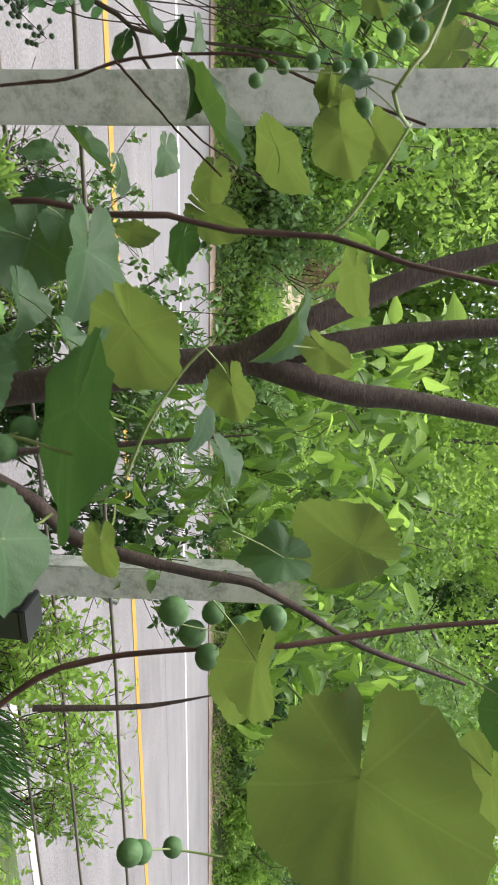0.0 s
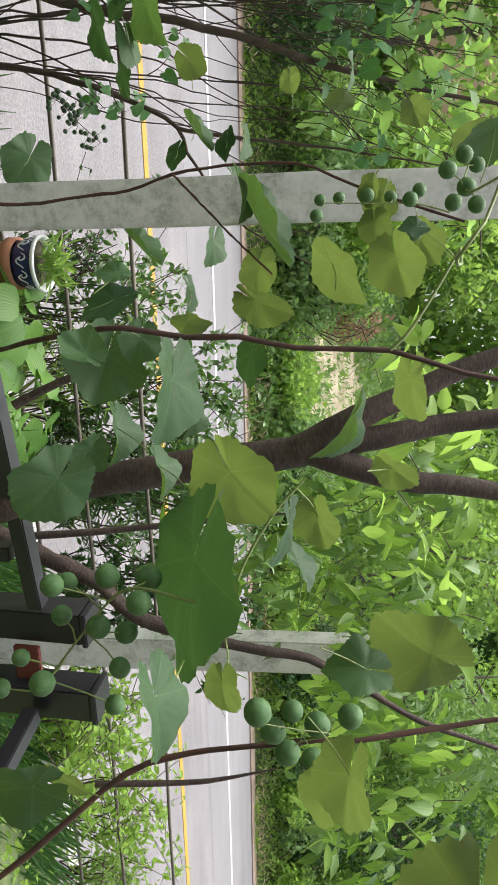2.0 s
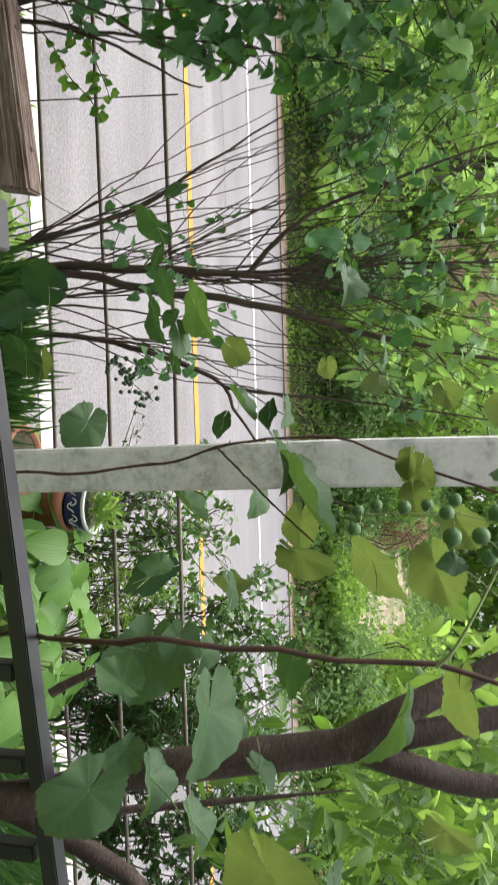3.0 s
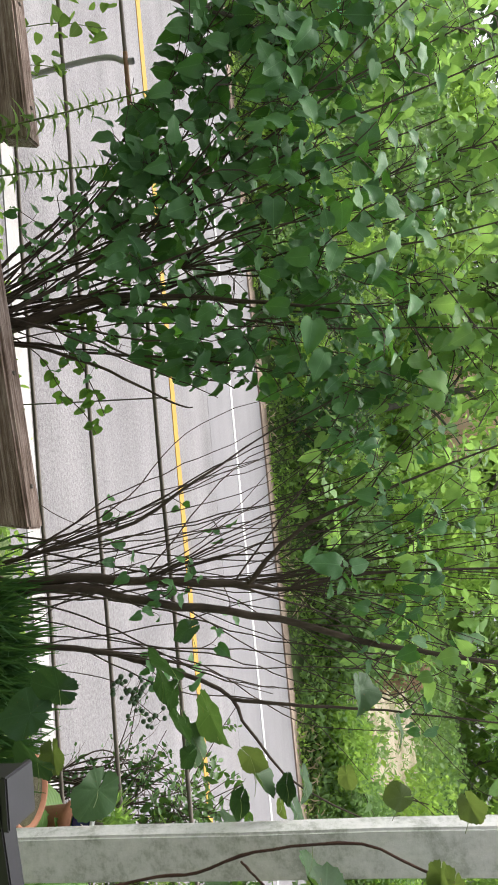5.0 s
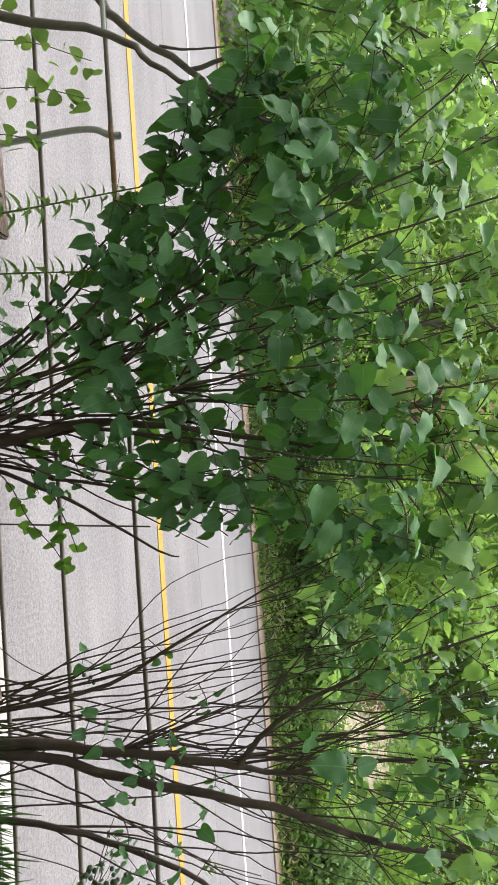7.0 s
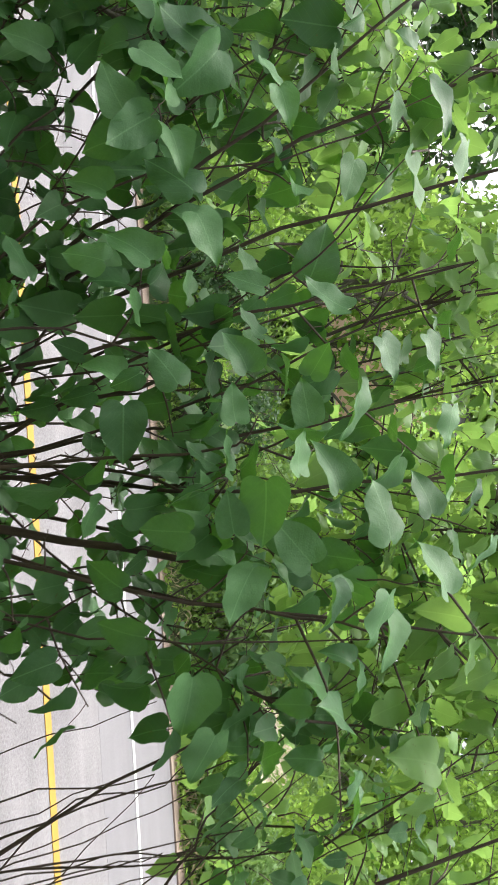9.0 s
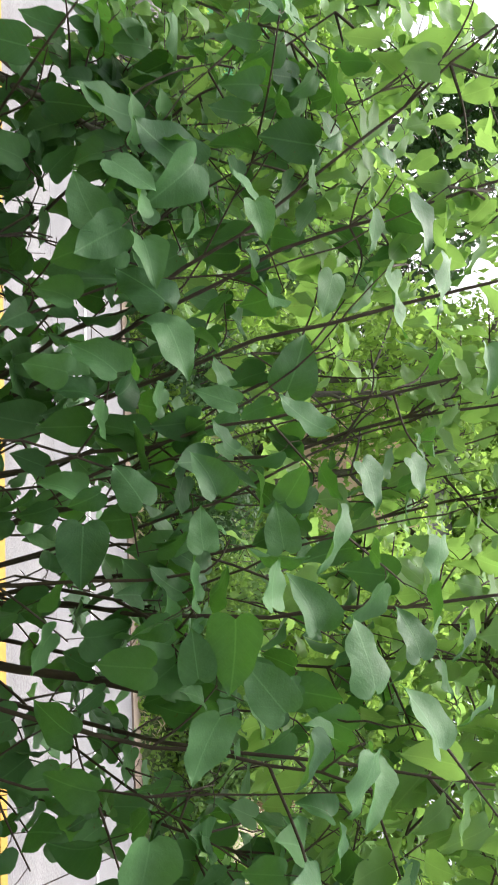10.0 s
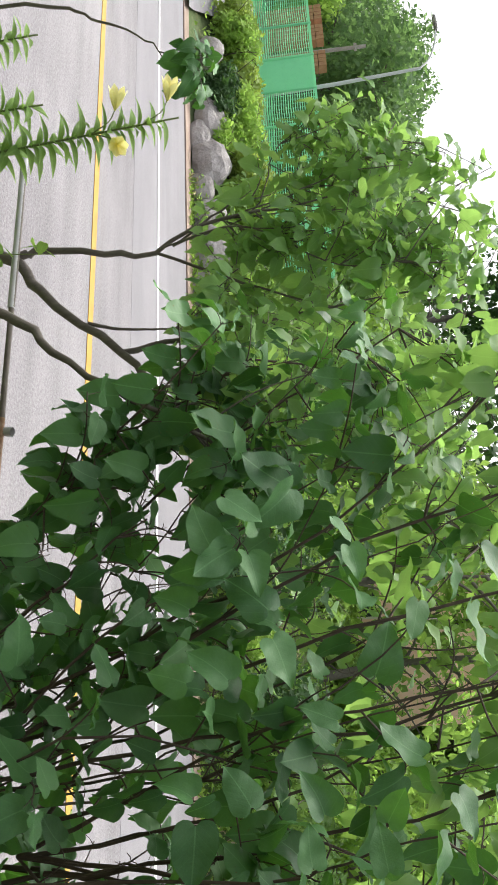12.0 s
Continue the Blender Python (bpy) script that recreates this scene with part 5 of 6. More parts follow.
# ---- cherry tree by the railing ----
LEAF_CHERRY = blade([(0.0, 0.02), (0.12, 0.1), (0.3, 0.18), (0.5, 0.19), (0.7, 0.14), (0.88, 0.05), (1.0, 0.004)], 0.35, 0.3, 0.015)
cherry = thing("cherry_tree", "young cherry tree with ringed brown bark and narrow bright leaves", "tree", at=(2.27, 1.788, 0.6))
C0 = np.array((2.3, 1.83, 0.6))
tube_part("trunk", [(smooth_path([(2.32, 1.82, 0.55), (2.30, 1.84, 1.1), (2.28, 1.855, 1.48), (2.241, 1.904, 1.652), (2.183, 1.93, 1.942), (2.156, 1.961, 2.152), (2.13, 1.97, 2.26)], 30) - C0, [0.05, 0.043, 0.038, 0.04, 0.036])], CHERRY, cherry, 14, "", 0.02)
tube_part("limb", [(smooth_path([(2.145, 1.96, 2.2), (2.07, 1.99, 2.33), (2.02, 2.035, 2.45), (1.95, 2.09, 2.62), (1.85, 2.2, 3.0)], 20) - C0, [0.035, 0.027, 0.018])], CHERRY, cherry, 12, "", 0.02)
tube_part("limb", [(smooth_path([(2.14, 1.965, 2.22), (2.11, 1.995, 2.40), (2.083, 2.042, 2.58), (2.05, 2.1, 3.0)], 18) - C0, [0.032, 0.026, 0.018])], CHERRY, cherry, 12, "", 0.02)
tube_part("limb", [(smooth_path([(2.14, 1.965, 2.22), (2.176, 1.96, 2.334), (2.213, 1.975, 2.463), (2.227, 1.997, 2.591), (2.3, 2.05, 3.0)], 18) - C0, [0.034, 0.026, 0.02])], CHERRY, cherry, 12, "", 0.02)
tube_part("limb", [(smooth_path(list(B6) + [(3.3, 2.35, 2.9)], 40) - C0, [0.034, 0.024, 0.014, 0.007])], CHERRY, cherry, 10, "rough dark leaning limb", 0.1)
for pts in (B4, B5, T2):
    tube_part("branch", [(smooth_path(pts, 16) - C0, [0.012, 0.011, 0.009, 0.002])], CHERRY, cherry, 8, "", 0.05)
for c, r, n, mt in (((2.8, 2.8, 2.5), (0.55, 0.4, 0.32), 290, CHERRY_LEAF), ((2.85, 2.75, 2.5), (0.55, 0.35, 0.3), 90, BRIGHT), ((3.75, 2.75, 2.5), (0.55, 0.4, 0.4), 290, CHERRY_LEAF), ((3.7, 2.7, 2.45), (0.5, 0.35, 0.35), 80, BRIGHT), ((2.2, 2.4, 2.55), (0.35, 0.25, 0.2), 70, BRIGHT), ((3.0, 2.9, 1.9), (0.5, 0.4, 0.35), 170, CHERRY_LEAF)):
    p = blob_points(n, c, r)
    child("crown", strewn("crown", LEAF_CHERRY, p - C0, leaf_turns(n, (0, -0.4, 0.8), (0.1, -0.3, -0.7)), 0.1 * np.exp(rng.normal(size=n) * 0.2), mt), cherry)["kind"] = "stuff"
    ends = p[::14]
    tw = [(smooth_path([e + (0.05 * rng.normal(), 0.03, 0.1), e + 0.012 * rng.normal(size=3) + (0, 0.02, 0.04), e], 6), [0.002, 0.0012]) for e in ends]
    v, fc = join([tube(q - C0, rr, 5) for q, rr in tw])
    child("twig_work", mesh_of("twig_work", v, fc, BARK, smooth=True), cherry)["kind"] = "stuff"

# ---- grapevine ----
vine = thing("grapevine", "climbing grapevine with brown canes, broad lobed leaves and unripe green grapes", "vine", at=(1.9, 1.2, 0.7))
V0 = np.array((1.9, 1.2, 0.7))
for pts, r in ((K1, 0.0054), (K2, 0.0048), (K3, 0.0045), (K4, 0.003)):
    low = [(pts[0][0] + 0.02, pts[0][1] - 0.02, pts[0][2] - 0.3), (pts[0][0] + 0.1, pts[0][1] + 0.05, 0.7)] if pts is not K2 and pts is not K4 else [pts[0], pts[0]] if pts is K4 else [(pts[0][0] + 0.06, pts[0][1] - 0.02, 1.7), (2.6, 1.3, 0.7)]
    line = smooth_path((low[::-1] if pts is not K4 else []) + list(pts), 36) - V0
    line[:, :2] += 0.0007 * rng.normal(size=line[:, :2].shape)
    tube_part("cane", [(line, [r * (1.15 - 0.3 * q / 35) * (1.22 if q % 6 == 3 else 0.97) for q in range(36)])], CANE, vine, 9, "peeling brown cane", 0.06)
for pts, r in ((S1, 0.0034), (S3, 0.0018), (S4, 0.0025)):
    tube_part("shoot", [(smooth_path(pts, 14) - V0, [r, r * 0.7])], SHOOT, vine, 7, "green shoot")
anchor_pts = np.vstack([smooth_path(p, 30) for p in (K1, K2, K3, S1, S3, S4)])


def leaf_mesh(seed, mat, depth, cup, fold):
    v, fc, uv = lobed_blade(seed, depth, cup, fold)
    return mesh_of("leaf", v, fc, mat, uv, smooth=True)


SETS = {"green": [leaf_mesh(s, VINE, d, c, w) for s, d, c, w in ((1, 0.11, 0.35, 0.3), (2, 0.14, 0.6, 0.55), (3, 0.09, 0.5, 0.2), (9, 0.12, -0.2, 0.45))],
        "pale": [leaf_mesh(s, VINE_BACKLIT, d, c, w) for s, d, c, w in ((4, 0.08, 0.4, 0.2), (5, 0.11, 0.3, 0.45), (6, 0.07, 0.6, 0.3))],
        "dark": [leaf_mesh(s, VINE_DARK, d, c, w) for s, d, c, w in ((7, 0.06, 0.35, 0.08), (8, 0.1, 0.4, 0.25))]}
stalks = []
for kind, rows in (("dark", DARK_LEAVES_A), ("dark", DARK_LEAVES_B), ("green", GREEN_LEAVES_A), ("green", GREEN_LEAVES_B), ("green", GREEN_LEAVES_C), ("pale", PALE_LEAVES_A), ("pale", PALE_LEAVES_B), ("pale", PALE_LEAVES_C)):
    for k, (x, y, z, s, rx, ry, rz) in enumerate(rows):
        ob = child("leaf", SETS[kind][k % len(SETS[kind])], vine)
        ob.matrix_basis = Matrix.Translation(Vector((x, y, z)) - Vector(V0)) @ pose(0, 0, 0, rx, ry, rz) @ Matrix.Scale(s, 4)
        q = np.array((x, y, z)) + np.array(pose(0, 0, 0, rx, ry, rz).to_3x3() @ Vector((0, 0.12, 0))) * s
        a = anchor_pts[np.argmin(np.linalg.norm(anchor_pts - q, axis=1))]
        d = a - q
        L = np.linalg.norm(d)
        e = q + d * min(1.0, 0.08 / L)
        stalks.append((smooth_path([q, (q + e) / 2 + (0, 0, 0.004), e], 6) - V0, [0.0008, 0.001]))
for p, r in stalks:
    child("leaf_stalk", mesh_of("leaf_stalk", *tube(p, r, 5), SHOOT, smooth=True), vine)
grape_bm = lathe_bm([(0.0, -1.05), (0.35, -0.97), (0.66, -0.78), (0.9, -0.45), (1.0, 0.0), (0.9, 0.45), (0.66, 0.75), (0.35, 0.92), (0.1, 0.98), (0.0, 0.95)], 16)
grape_me = bpy.data.meshes.new("grape")
grape_bm.to_mesh(grape_me)
grape_bm.free()
grape_me.materials.append(GRAPE)
grape_me.polygons.foreach_set("use_smooth", np.ones(len(grape_me.polygons), bool))
for bunch in (BUNCH_A, BUNCH_B, BUNCH_C, BUNCH_D, BUNCH_E):
    q = np.array([g[:3] for g in bunch])
    c = q.mean(axis=0)
    axis = np.linalg.svd(q - c)[2][0]
    along = (q - c) @ axis
    top = anchor_pts[np.argmin(np.linalg.norm(anchor_pts - c, axis=1))]
    ends = [c + axis * along.min() * 0.8, c + axis * along.max() * 0.8]
    ends.sort(key=lambda e: np.linalg.norm(e - top))
    if np.linalg.norm(top - ends[0]) > 0.12:
        top = ends[0] + np.array((0.015, 0.01, 0.07))
    spine = smooth_path([top, ends[0] + (0, 0, 0.01), c, ends[1]], 15)
    stem = tube_part("bunch_stem", [(spine - V0, [0.0017, 0.001])], SHOOT, vine, 6)
    for x, y, z, r in bunch:
        p = np.array((x, y, z))
        near_pt = spine[5 + np.argmin(np.linalg.norm(spine[5:] - p, axis=1))]
        g = child("grape", grape_me, stem)
        tilt = (Vector(near_pt - p)).to_track_quat("Z", "Y").to_matrix().to_4x4()
        g.matrix_basis = Matrix.Translation(Vector(p) - Vector(V0)) @ tilt @ Matrix.Scale(r, 4)
        child("stalk", mesh_of("stalk", *tube(np.array([near_pt, (near_pt + p) / 2 + (0, 0, 0.004), p]) - V0, [0.0009, 0.0008], 5), SHOOT, smooth=True), stem)

# ---- garden plants ----
def hosta(x, y, n, spread, size):
    z = ground_height(x, y) - 0.02
    ob = thing("hosta_plant", "clump of broad ribbed light green hosta leaves", "plant", "hosta plants", (x, y, z))
    me = mesh_of("leaf", *[blade([(0.0, 0.08), (0.08, 0.22), (0.25, 0.34), (0.5, 0.36), (0.75, 0.24), (0.92, 0.09), (1.0, 0.005)], 0.3, 0.35, 0.01)[k] for k in (0, 1)], HOSTA, blade([(0.0, 0.08), (0.08, 0.22), (0.25, 0.34), (0.5, 0.36), (0.75, 0.24), (0.92, 0.09), (1.0, 0.005)])[2], smooth=True)
    for i in range(n):
        a = i * 2.4 + rng.normal() * 0.2
        r = spread * math.sqrt((i + 0.5) / n) * 0.7
        h = 0.24 + 0.22 * (1 - r / spread) + rng.normal() * 0.04
        p = np.array((r * math.cos(a), r * math.sin(a), h))
        tr = turned(np.array([[0.5 * math.cos(a), 0.5 * math.sin(a) - 0.3, 0.9]]), np.array([[math.cos(a), math.sin(a) - 0.2, -0.25 + rng.normal() * 0.15]]))[0]
        lf = child("leaf", me, ob)
        lf.matrix_basis = Matrix.Translation(p) @ Matrix(tr.tolist()).to_4x4() @ Matrix.Scale(size * rng.uniform(0.8, 1.2), 4)
        child("leaf_stalk", mesh_of("leaf_stalk", *tube(smooth_path([(0.02 * math.cos(a), 0.02 * math.sin(a), 0), p * (0.45, 0.45, 0.7), p], 6), [0.006, 0.004], 5), SHOOT, smooth=True), ob)
    return ob


hosta(2.05, 3.38, 26, 0.34, 0.2)
hosta(2.5, 3.35, 26, 0.36, 0.2)
hosta(2.3, 2.75, 14, 0.3, 0.18)


def strap_clump(x, y, n, length, spread, mat, label, name="grass_clump"):
    z = ground_height(x, y)
    ob = thing(name, label, "grass", "grass clumps", (x, y, z))
    p = np.column_stack([rng.normal(size=n) * spread, rng.normal(size=n) * spread * 0.6, np.zeros(n)])
    out = np.column_stack([rng.normal(size=n) * 0.5, rng.normal(size=n) * 0.4, np.ones(n)])
    tr = turned(np.column_stack([-out[:, 0], -out[:, 1] - 0.5, rng.normal(size=n) * 0.2]) * -1.0, out)
    size = length * rng.uniform(0.6, 1.2, n)
    single = np.argsort(p[:, 1])[: 60 if n > 200 else 12]
    rest = np.setdiff1d(np.arange(n), single)
    me = mesh_of("blade", LEAF_STRAP[0], LEAF_STRAP[1], mat, LEAF_STRAP[2])
    for k in single:
        child("blade", me, ob).matrix_basis = Matrix.Translation(p[k]) @ Matrix(tr[k].tolist()).to_4x4() @ Matrix.Scale(size[k], 4)
    child("foliage", strewn("foliage", LEAF_STRAP, p[rest], tr[rest], size[rest], mat), ob)["kind"] = "stuff"
    return ob


strap_clump(0.98, 3.25, 420, 0.31, 0.15, GRASS, "dense clump of long dark green grass blades")
strap_clump(1.22, 3.15, 300, 0.31, 0.14, GRASS, "dense clump of long dark green grass blades")
for x, y in ((2.9, 2.9), (3.3, 3.2), (3.9, 3.1), (4.5, 3.3), (5.2, 3.4), (3.1, 2.3), (3.6, 2.2)):
    strap_clump(x, y, 160, 0.34, 0.2, GRASS, "tuft of uncut green grass in the garden bed")


def patterned_pot(x, y, z):
    ob = thing("flower_pot", "terracotta pot with blue and white glazed collar and ferny plant", "flower pot", "", (x, y, z))
    part("body", lathe_bm([(0.0, 0.0), (0.075, 0.0), (0.082, 0.01), (0.098, 0.2), (0.112, 0.205), (0.114, 0.25), (0.102, 0.252)], 30), TERRACOTTA, ob, "terracotta pot", True)
    part("collar", lathe_bm([(0.085, 0.25), (0.1, 0.256), (0.106, 0.3), (0.112, 0.345), (0.118, 0.35)], 30), GLAZE, ob, "blue glazed collar with white pattern", True)
    part("rim", lathe_bm([(0.117, 0.348), (0.124, 0.352), (0.126, 0.364), (0.118, 0.37), (0.106, 0.36), (0.1, 0.3)], 30), WHITE_GLAZE, ob, "white glazed rim", True)
    soil = lathe_bm([(0.0, 0.335), (0.05, 0.34), (0.108, 0.33)], 20)
    part("soil", soil, SOIL, ob)
    n = 150
    p = np.column_stack([rng.normal(size=n) * 0.05, rng.normal(size=n) * 0.05, 0.35 + rng.random(n) * 0.1])
    child("plant", strewn("plant", LEAF_LANCE, p, leaf_turns(n, (0, -0.3, 0.4), (0, 0, 0.9)), 0.08 * rng.uniform(0.6, 1.3, n), MID), ob)["kind"] = "stuff"
    for k in range(9):
        a0 = k * math.tau / 9
        curl = [(0.0, 0.0), (0.1, 0.018), (0.22, 0.02), (0.3, 0.004), (0.24, -0.01), (0.17, 0.0), (0.27, -0.02), (0.4, -0.018), (0.52, 0.002), (0.6, 0.012)]
        line = np.array([((0.109 + 0.13 * z) * math.cos(a0 + a), (0.109 + 0.13 * z) * math.sin(a0 + a), 0.304 + z) for a, z in curl])
        tube_part("glaze_mark", [(smooth_path(line, 22), [0.0022, 0.0045, 0.003, 0.004, 0.002])], WHITE_GLAZE, ob, 5, "white curling glaze mark")
    return ob


GLAZE = surface("cobalt_glaze", [(0.35, (0.012, 0.02, 0.09)), (0.65, (0.03, 0.045, 0.17))], 25.0, 0.2, 0, 0.05, 0.001)
WHITE_GLAZE = surface("white_glaze", [(0.3, (0.6, 0.62, 0.64)), (0.7, (0.75, 0.76, 0.78))], 25.0, 0.25, 0, 0.05, 0.001)
patterned_pot(1.84, 3.42, 0.56)
stand = thing("stone_block", "flat grey stone under the flower pot", "stone", at=(1.84, 3.42, 0.3))
bs = box_bm((-0.16, -0.14, 0), (0.16, 0.14, 0.258), 0.03)
for v in bs.verts:
    v.co += Vector((noise.noise(v.co * 9), noise.noise(v.co * 9 + Vector((5, 0, 0))), 0)) * 0.015
part("block", bs, BARK_GREY, stand)


def clay_pot(x, y, z, r):
    ob = thing("flower_pot", "plain terracotta flower pot with grass over it", "flower pot", "", (x, y, z))
    part("body", lathe_bm([(0.0, 0.0), (r * 0.65, 0.0), (r * 0.9, r * 1.3), (r * 0.95, r * 1.32)], 28), TERRACOTTA, ob, "", True)
    part("rim", lathe_bm([(r * 0.93, r * 1.3), (r * 1.06, r * 1.31), (r * 1.08, r * 1.6), (r * 0.96, r * 1.62), (r * 0.9, r * 1.35)], 28), TERRACOTTA, ob, "", True)
    part("soil", lathe_bm([(0.0, r * 1.5), (r * 0.93, r * 1.48)], 20), SOIL, ob)
    return ob


clay_pot(1.6, 3.2, ground_height(1.6, 3.2), 0.14)


def lily(x, y, z0, z1, lean, label, leafy=1.0, flowers=()):
    ob = thing("lily_stalk", label, "flower", "lily stalks", (x, y, z0))
    h = z1 - z0
    stem = smooth_path([(0, 0, 0), (lean * 0.35, 0.01, h * 0.5), (lean, 0.02, h)], 16)
    tube_part("stem", [(stem, [0.0055, 0.003])], SHOOT, ob, 6)
    n = int(h * 95 * leafy)
    tpl = LEAF_CURL if leafy < 1 else LEAF_LILY
    lm = mesh_of("leaf", tpl[0], tpl[1], MID, tpl[2], smooth=True)
    for i in range(n):
        t = 0.12 + 0.85 * i / n
        p = stem[0] + np.array([np.interp(t, np.linspace(0, 1, len(stem)), stem[:, k]) for k in range(3)])
        a = i * 2.39996
        tr = turned(np.array([[-0.4 * math.cos(a), -0.4 * math.sin(a) - (0.0 if leafy < 1 else 0.6), 1.0]]), np.array([[math.cos(a), 0.7 * math.sin(a), 0.45 if leafy < 1 else 0.25 + 0.5 * rng.random()]]))[0]
        lf = child("leaf", lm, ob)
        lf.matrix_basis = Matrix.Translation(p) @ Matrix(tr.tolist()).to_4x4() @ Matrix.Scale((0.115 * leafy**0.5 if leafy < 1 else 0.125) * (1.15 - 0.55 * t) * rng.uniform(0.85, 1.15), 4)
    for k, (dx, fz) in enumerate(flowers):
        at = np.array([np.interp(fz - z0 - 0.09, stem[:, 2], stem[:, q]) for q in range(3)])
        c = np.array((dx + np.interp(fz - z0, stem[:, 2], stem[:, 0]), -0.02, fz - z0))
        tube_part("flower_stalk", [(smooth_path([at, (at + c) / 2 + (0, 0, 0.02), c], 6), [0.0022, 0.0018])], SHOOT, ob, 5)
        f = new("flower")
        f.parent = ob
        f.empty_display_size = 0.02
        f.matrix_basis = Matrix.Translation(c) @ Vector((dx * 9, -0.75, 0.35)).to_track_quat("Z", "Y").to_matrix().to_4x4()
        for j in range(6):
            pt = child("petal", PETAL, f)
            pt.matrix_basis = pose(0, 0, 0, 58, 0, 60 * j) @ Matrix.Scale(0.078, 4)
    return ob


LEAF_LILY = blade([(0.0, 0.06), (0.15, 0.125), (0.35, 0.155), (0.55, 0.14), (0.75, 0.09), (0.9, 0.036), (1.0, 0.004)], 0.3, 0.5)
LEAF_CURL = blade([(0.0, 0.05), (0.15, 0.12), (0.35, 0.16), (0.55, 0.14), (0.75, 0.09), (0.9, 0.035), (1.0, 0.004)], 0.3, 0.75)
pv = blade([(0.0, 0.04), (0.3, 0.14), (0.6, 0.2), (0.85, 0.13), (1.0, 0.01)], 0.3, -0.15)
PETAL_YELLOW = leaf_material("yellow_lily_petal", (0.85, 0.79, 0.3), (0.93, 0.89, 0.5), (0.9, 0.84, 0.35), 0.4, 0.5, 3.0)
PETAL = mesh_of("petal", pv[0], pv[1], PETAL_YELLOW, pv[2], smooth=True)
lily(-2.58, 3.3, 0.45, 1.93, -0.11, "tall green lily stalk with open yellow flowers", 1.0, ((-0.04, 1.73), (0.1, 1.74), (-0.035, 1.9)))
lily(-2.78, 3.3, 0.45, 1.47, -0.04, "green lily stalk with narrow leaves and no flower")
lily(-3.1, 3.3, 0.42, 1.43, -0.05, "green lily stalk with narrow leaves and no flower")
lily(-1.35, 3.3, 0.42, 1.47, -0.04, "green lily stalk with curled narrow leaves", 0.6)
lily(-1.14, 3.3, 0.42, 1.28, 0.06, "green lily stalk with curled narrow leaves", 0.6)

# trailing weed over the timber
weed = thing("trailing_vine", "trailing weed with rounded mid green leaves beside the timber bed", "vine", at=(-1.9, 3.32, 0.6))
W0 = np.array((-1.9, 3.32, 0.6))
wl = [smooth_path([(-2.41, 3.70, 0.30), (-2.30, 3.65, 0.84), (-2.13, 3.63, 1.19)], 10), smooth_path([(-2.13, 3.70, 0.30), (-2.08, 3.65, 0.84), (-1.96, 3.63, 1.17)], 10), smooth_path([(-1.96, 3.70, 0.30), (-1.88, 3.65, 0.72), (-1.80, 3.65, 0.95)], 10), smooth_path([(-2.58, 3.70, 0.30), (-2.52, 3.65, 0.95), (-2.47, 3.65, 1.40)], 10)]
tube_part("stem", [(p - W0, [0.003, 0.002]) for p in wl], SHOOT, weed, 5)
wp = np.vstack([p[2:] for p in wl for _ in range(2)])
wp = wp + rng.normal(size=wp.shape) * 0.03
wt = leaf_turns(len(wp), (0, -0.6, 0.5), (-0.1, -0.3, -0.7))
wm = mesh_of("leaf", *LEAF_HEART[:2], MID, LEAF_HEART[2], smooth=True)
for p, m3 in zip(wp, wt):
    child("leaf", wm, weed).matrix_basis = Matrix.Translation(p - W0) @ Matrix(m3.tolist()).to_4x4() @ Matrix.Scale(0.062 * rng.uniform(0.7, 1.3), 4)

# small-leaved shrubs outside the fence
def small_shrub(x, y, h, spread, n, leaf, mat, label, template):
    z = ground_height(x, y)
    ob = thing("hedge_shrub", label, "shrub", "shrubs by the fence", (x, y, z))
    stems = [(smooth_path([(rng.normal() * 0.05, rng.normal() * 0.05, 0), (rng.normal() * spread * 0.4, rng.normal() * spread * 0.25, h * 0.55), (rng.normal() * spread * 0.7, rng.normal() * spread * 0.4, h * rng.uniform(0.75, 1.1))], 14), [0.006, 0.002]) for _ in range(16)]
    sprays = []
    for p, _ in stems:
        for k in range(3, len(p) - 1, 2):
            e = p[k] + np.array([rng.normal() * 0.12, rng.normal() * 0.1, 0.05 + 0.08 * rng.random()]) * (0.6 + spread)
            sprays.append((smooth_path([p[k], (p[k] + e) / 2 + (0, 0, 0.02), e], 6), [0.002, 0.001]))
    for s in stems:
        child("stem", mesh_of("stem", *tube(s[0], s[1], 5), BARK, smooth=True), ob)
    v, fc = join([tube(p, r, 4) for p, r in sprays])
    child("twig_work", mesh_of("twig_work", v, fc, BARK, smooth=True), ob)["kind"] = "stuff"
    sp = np.vstack([p for p, _ in sprays])
    pos = sp[rng.integers(0, len(sp), n)] + rng.normal(size=(n, 3)) * 0.016
    pos[:, 2] = np.abs(pos[:, 2])
    child("crown", strewn("crown", template, pos, leaf_turns(n, (0, -0.5, 0.7), (0, -0.2, 0.1)), leaf * rng.uniform(0.6, 1.35, n), mat), ob)["kind"] = "stuff"
    return ob


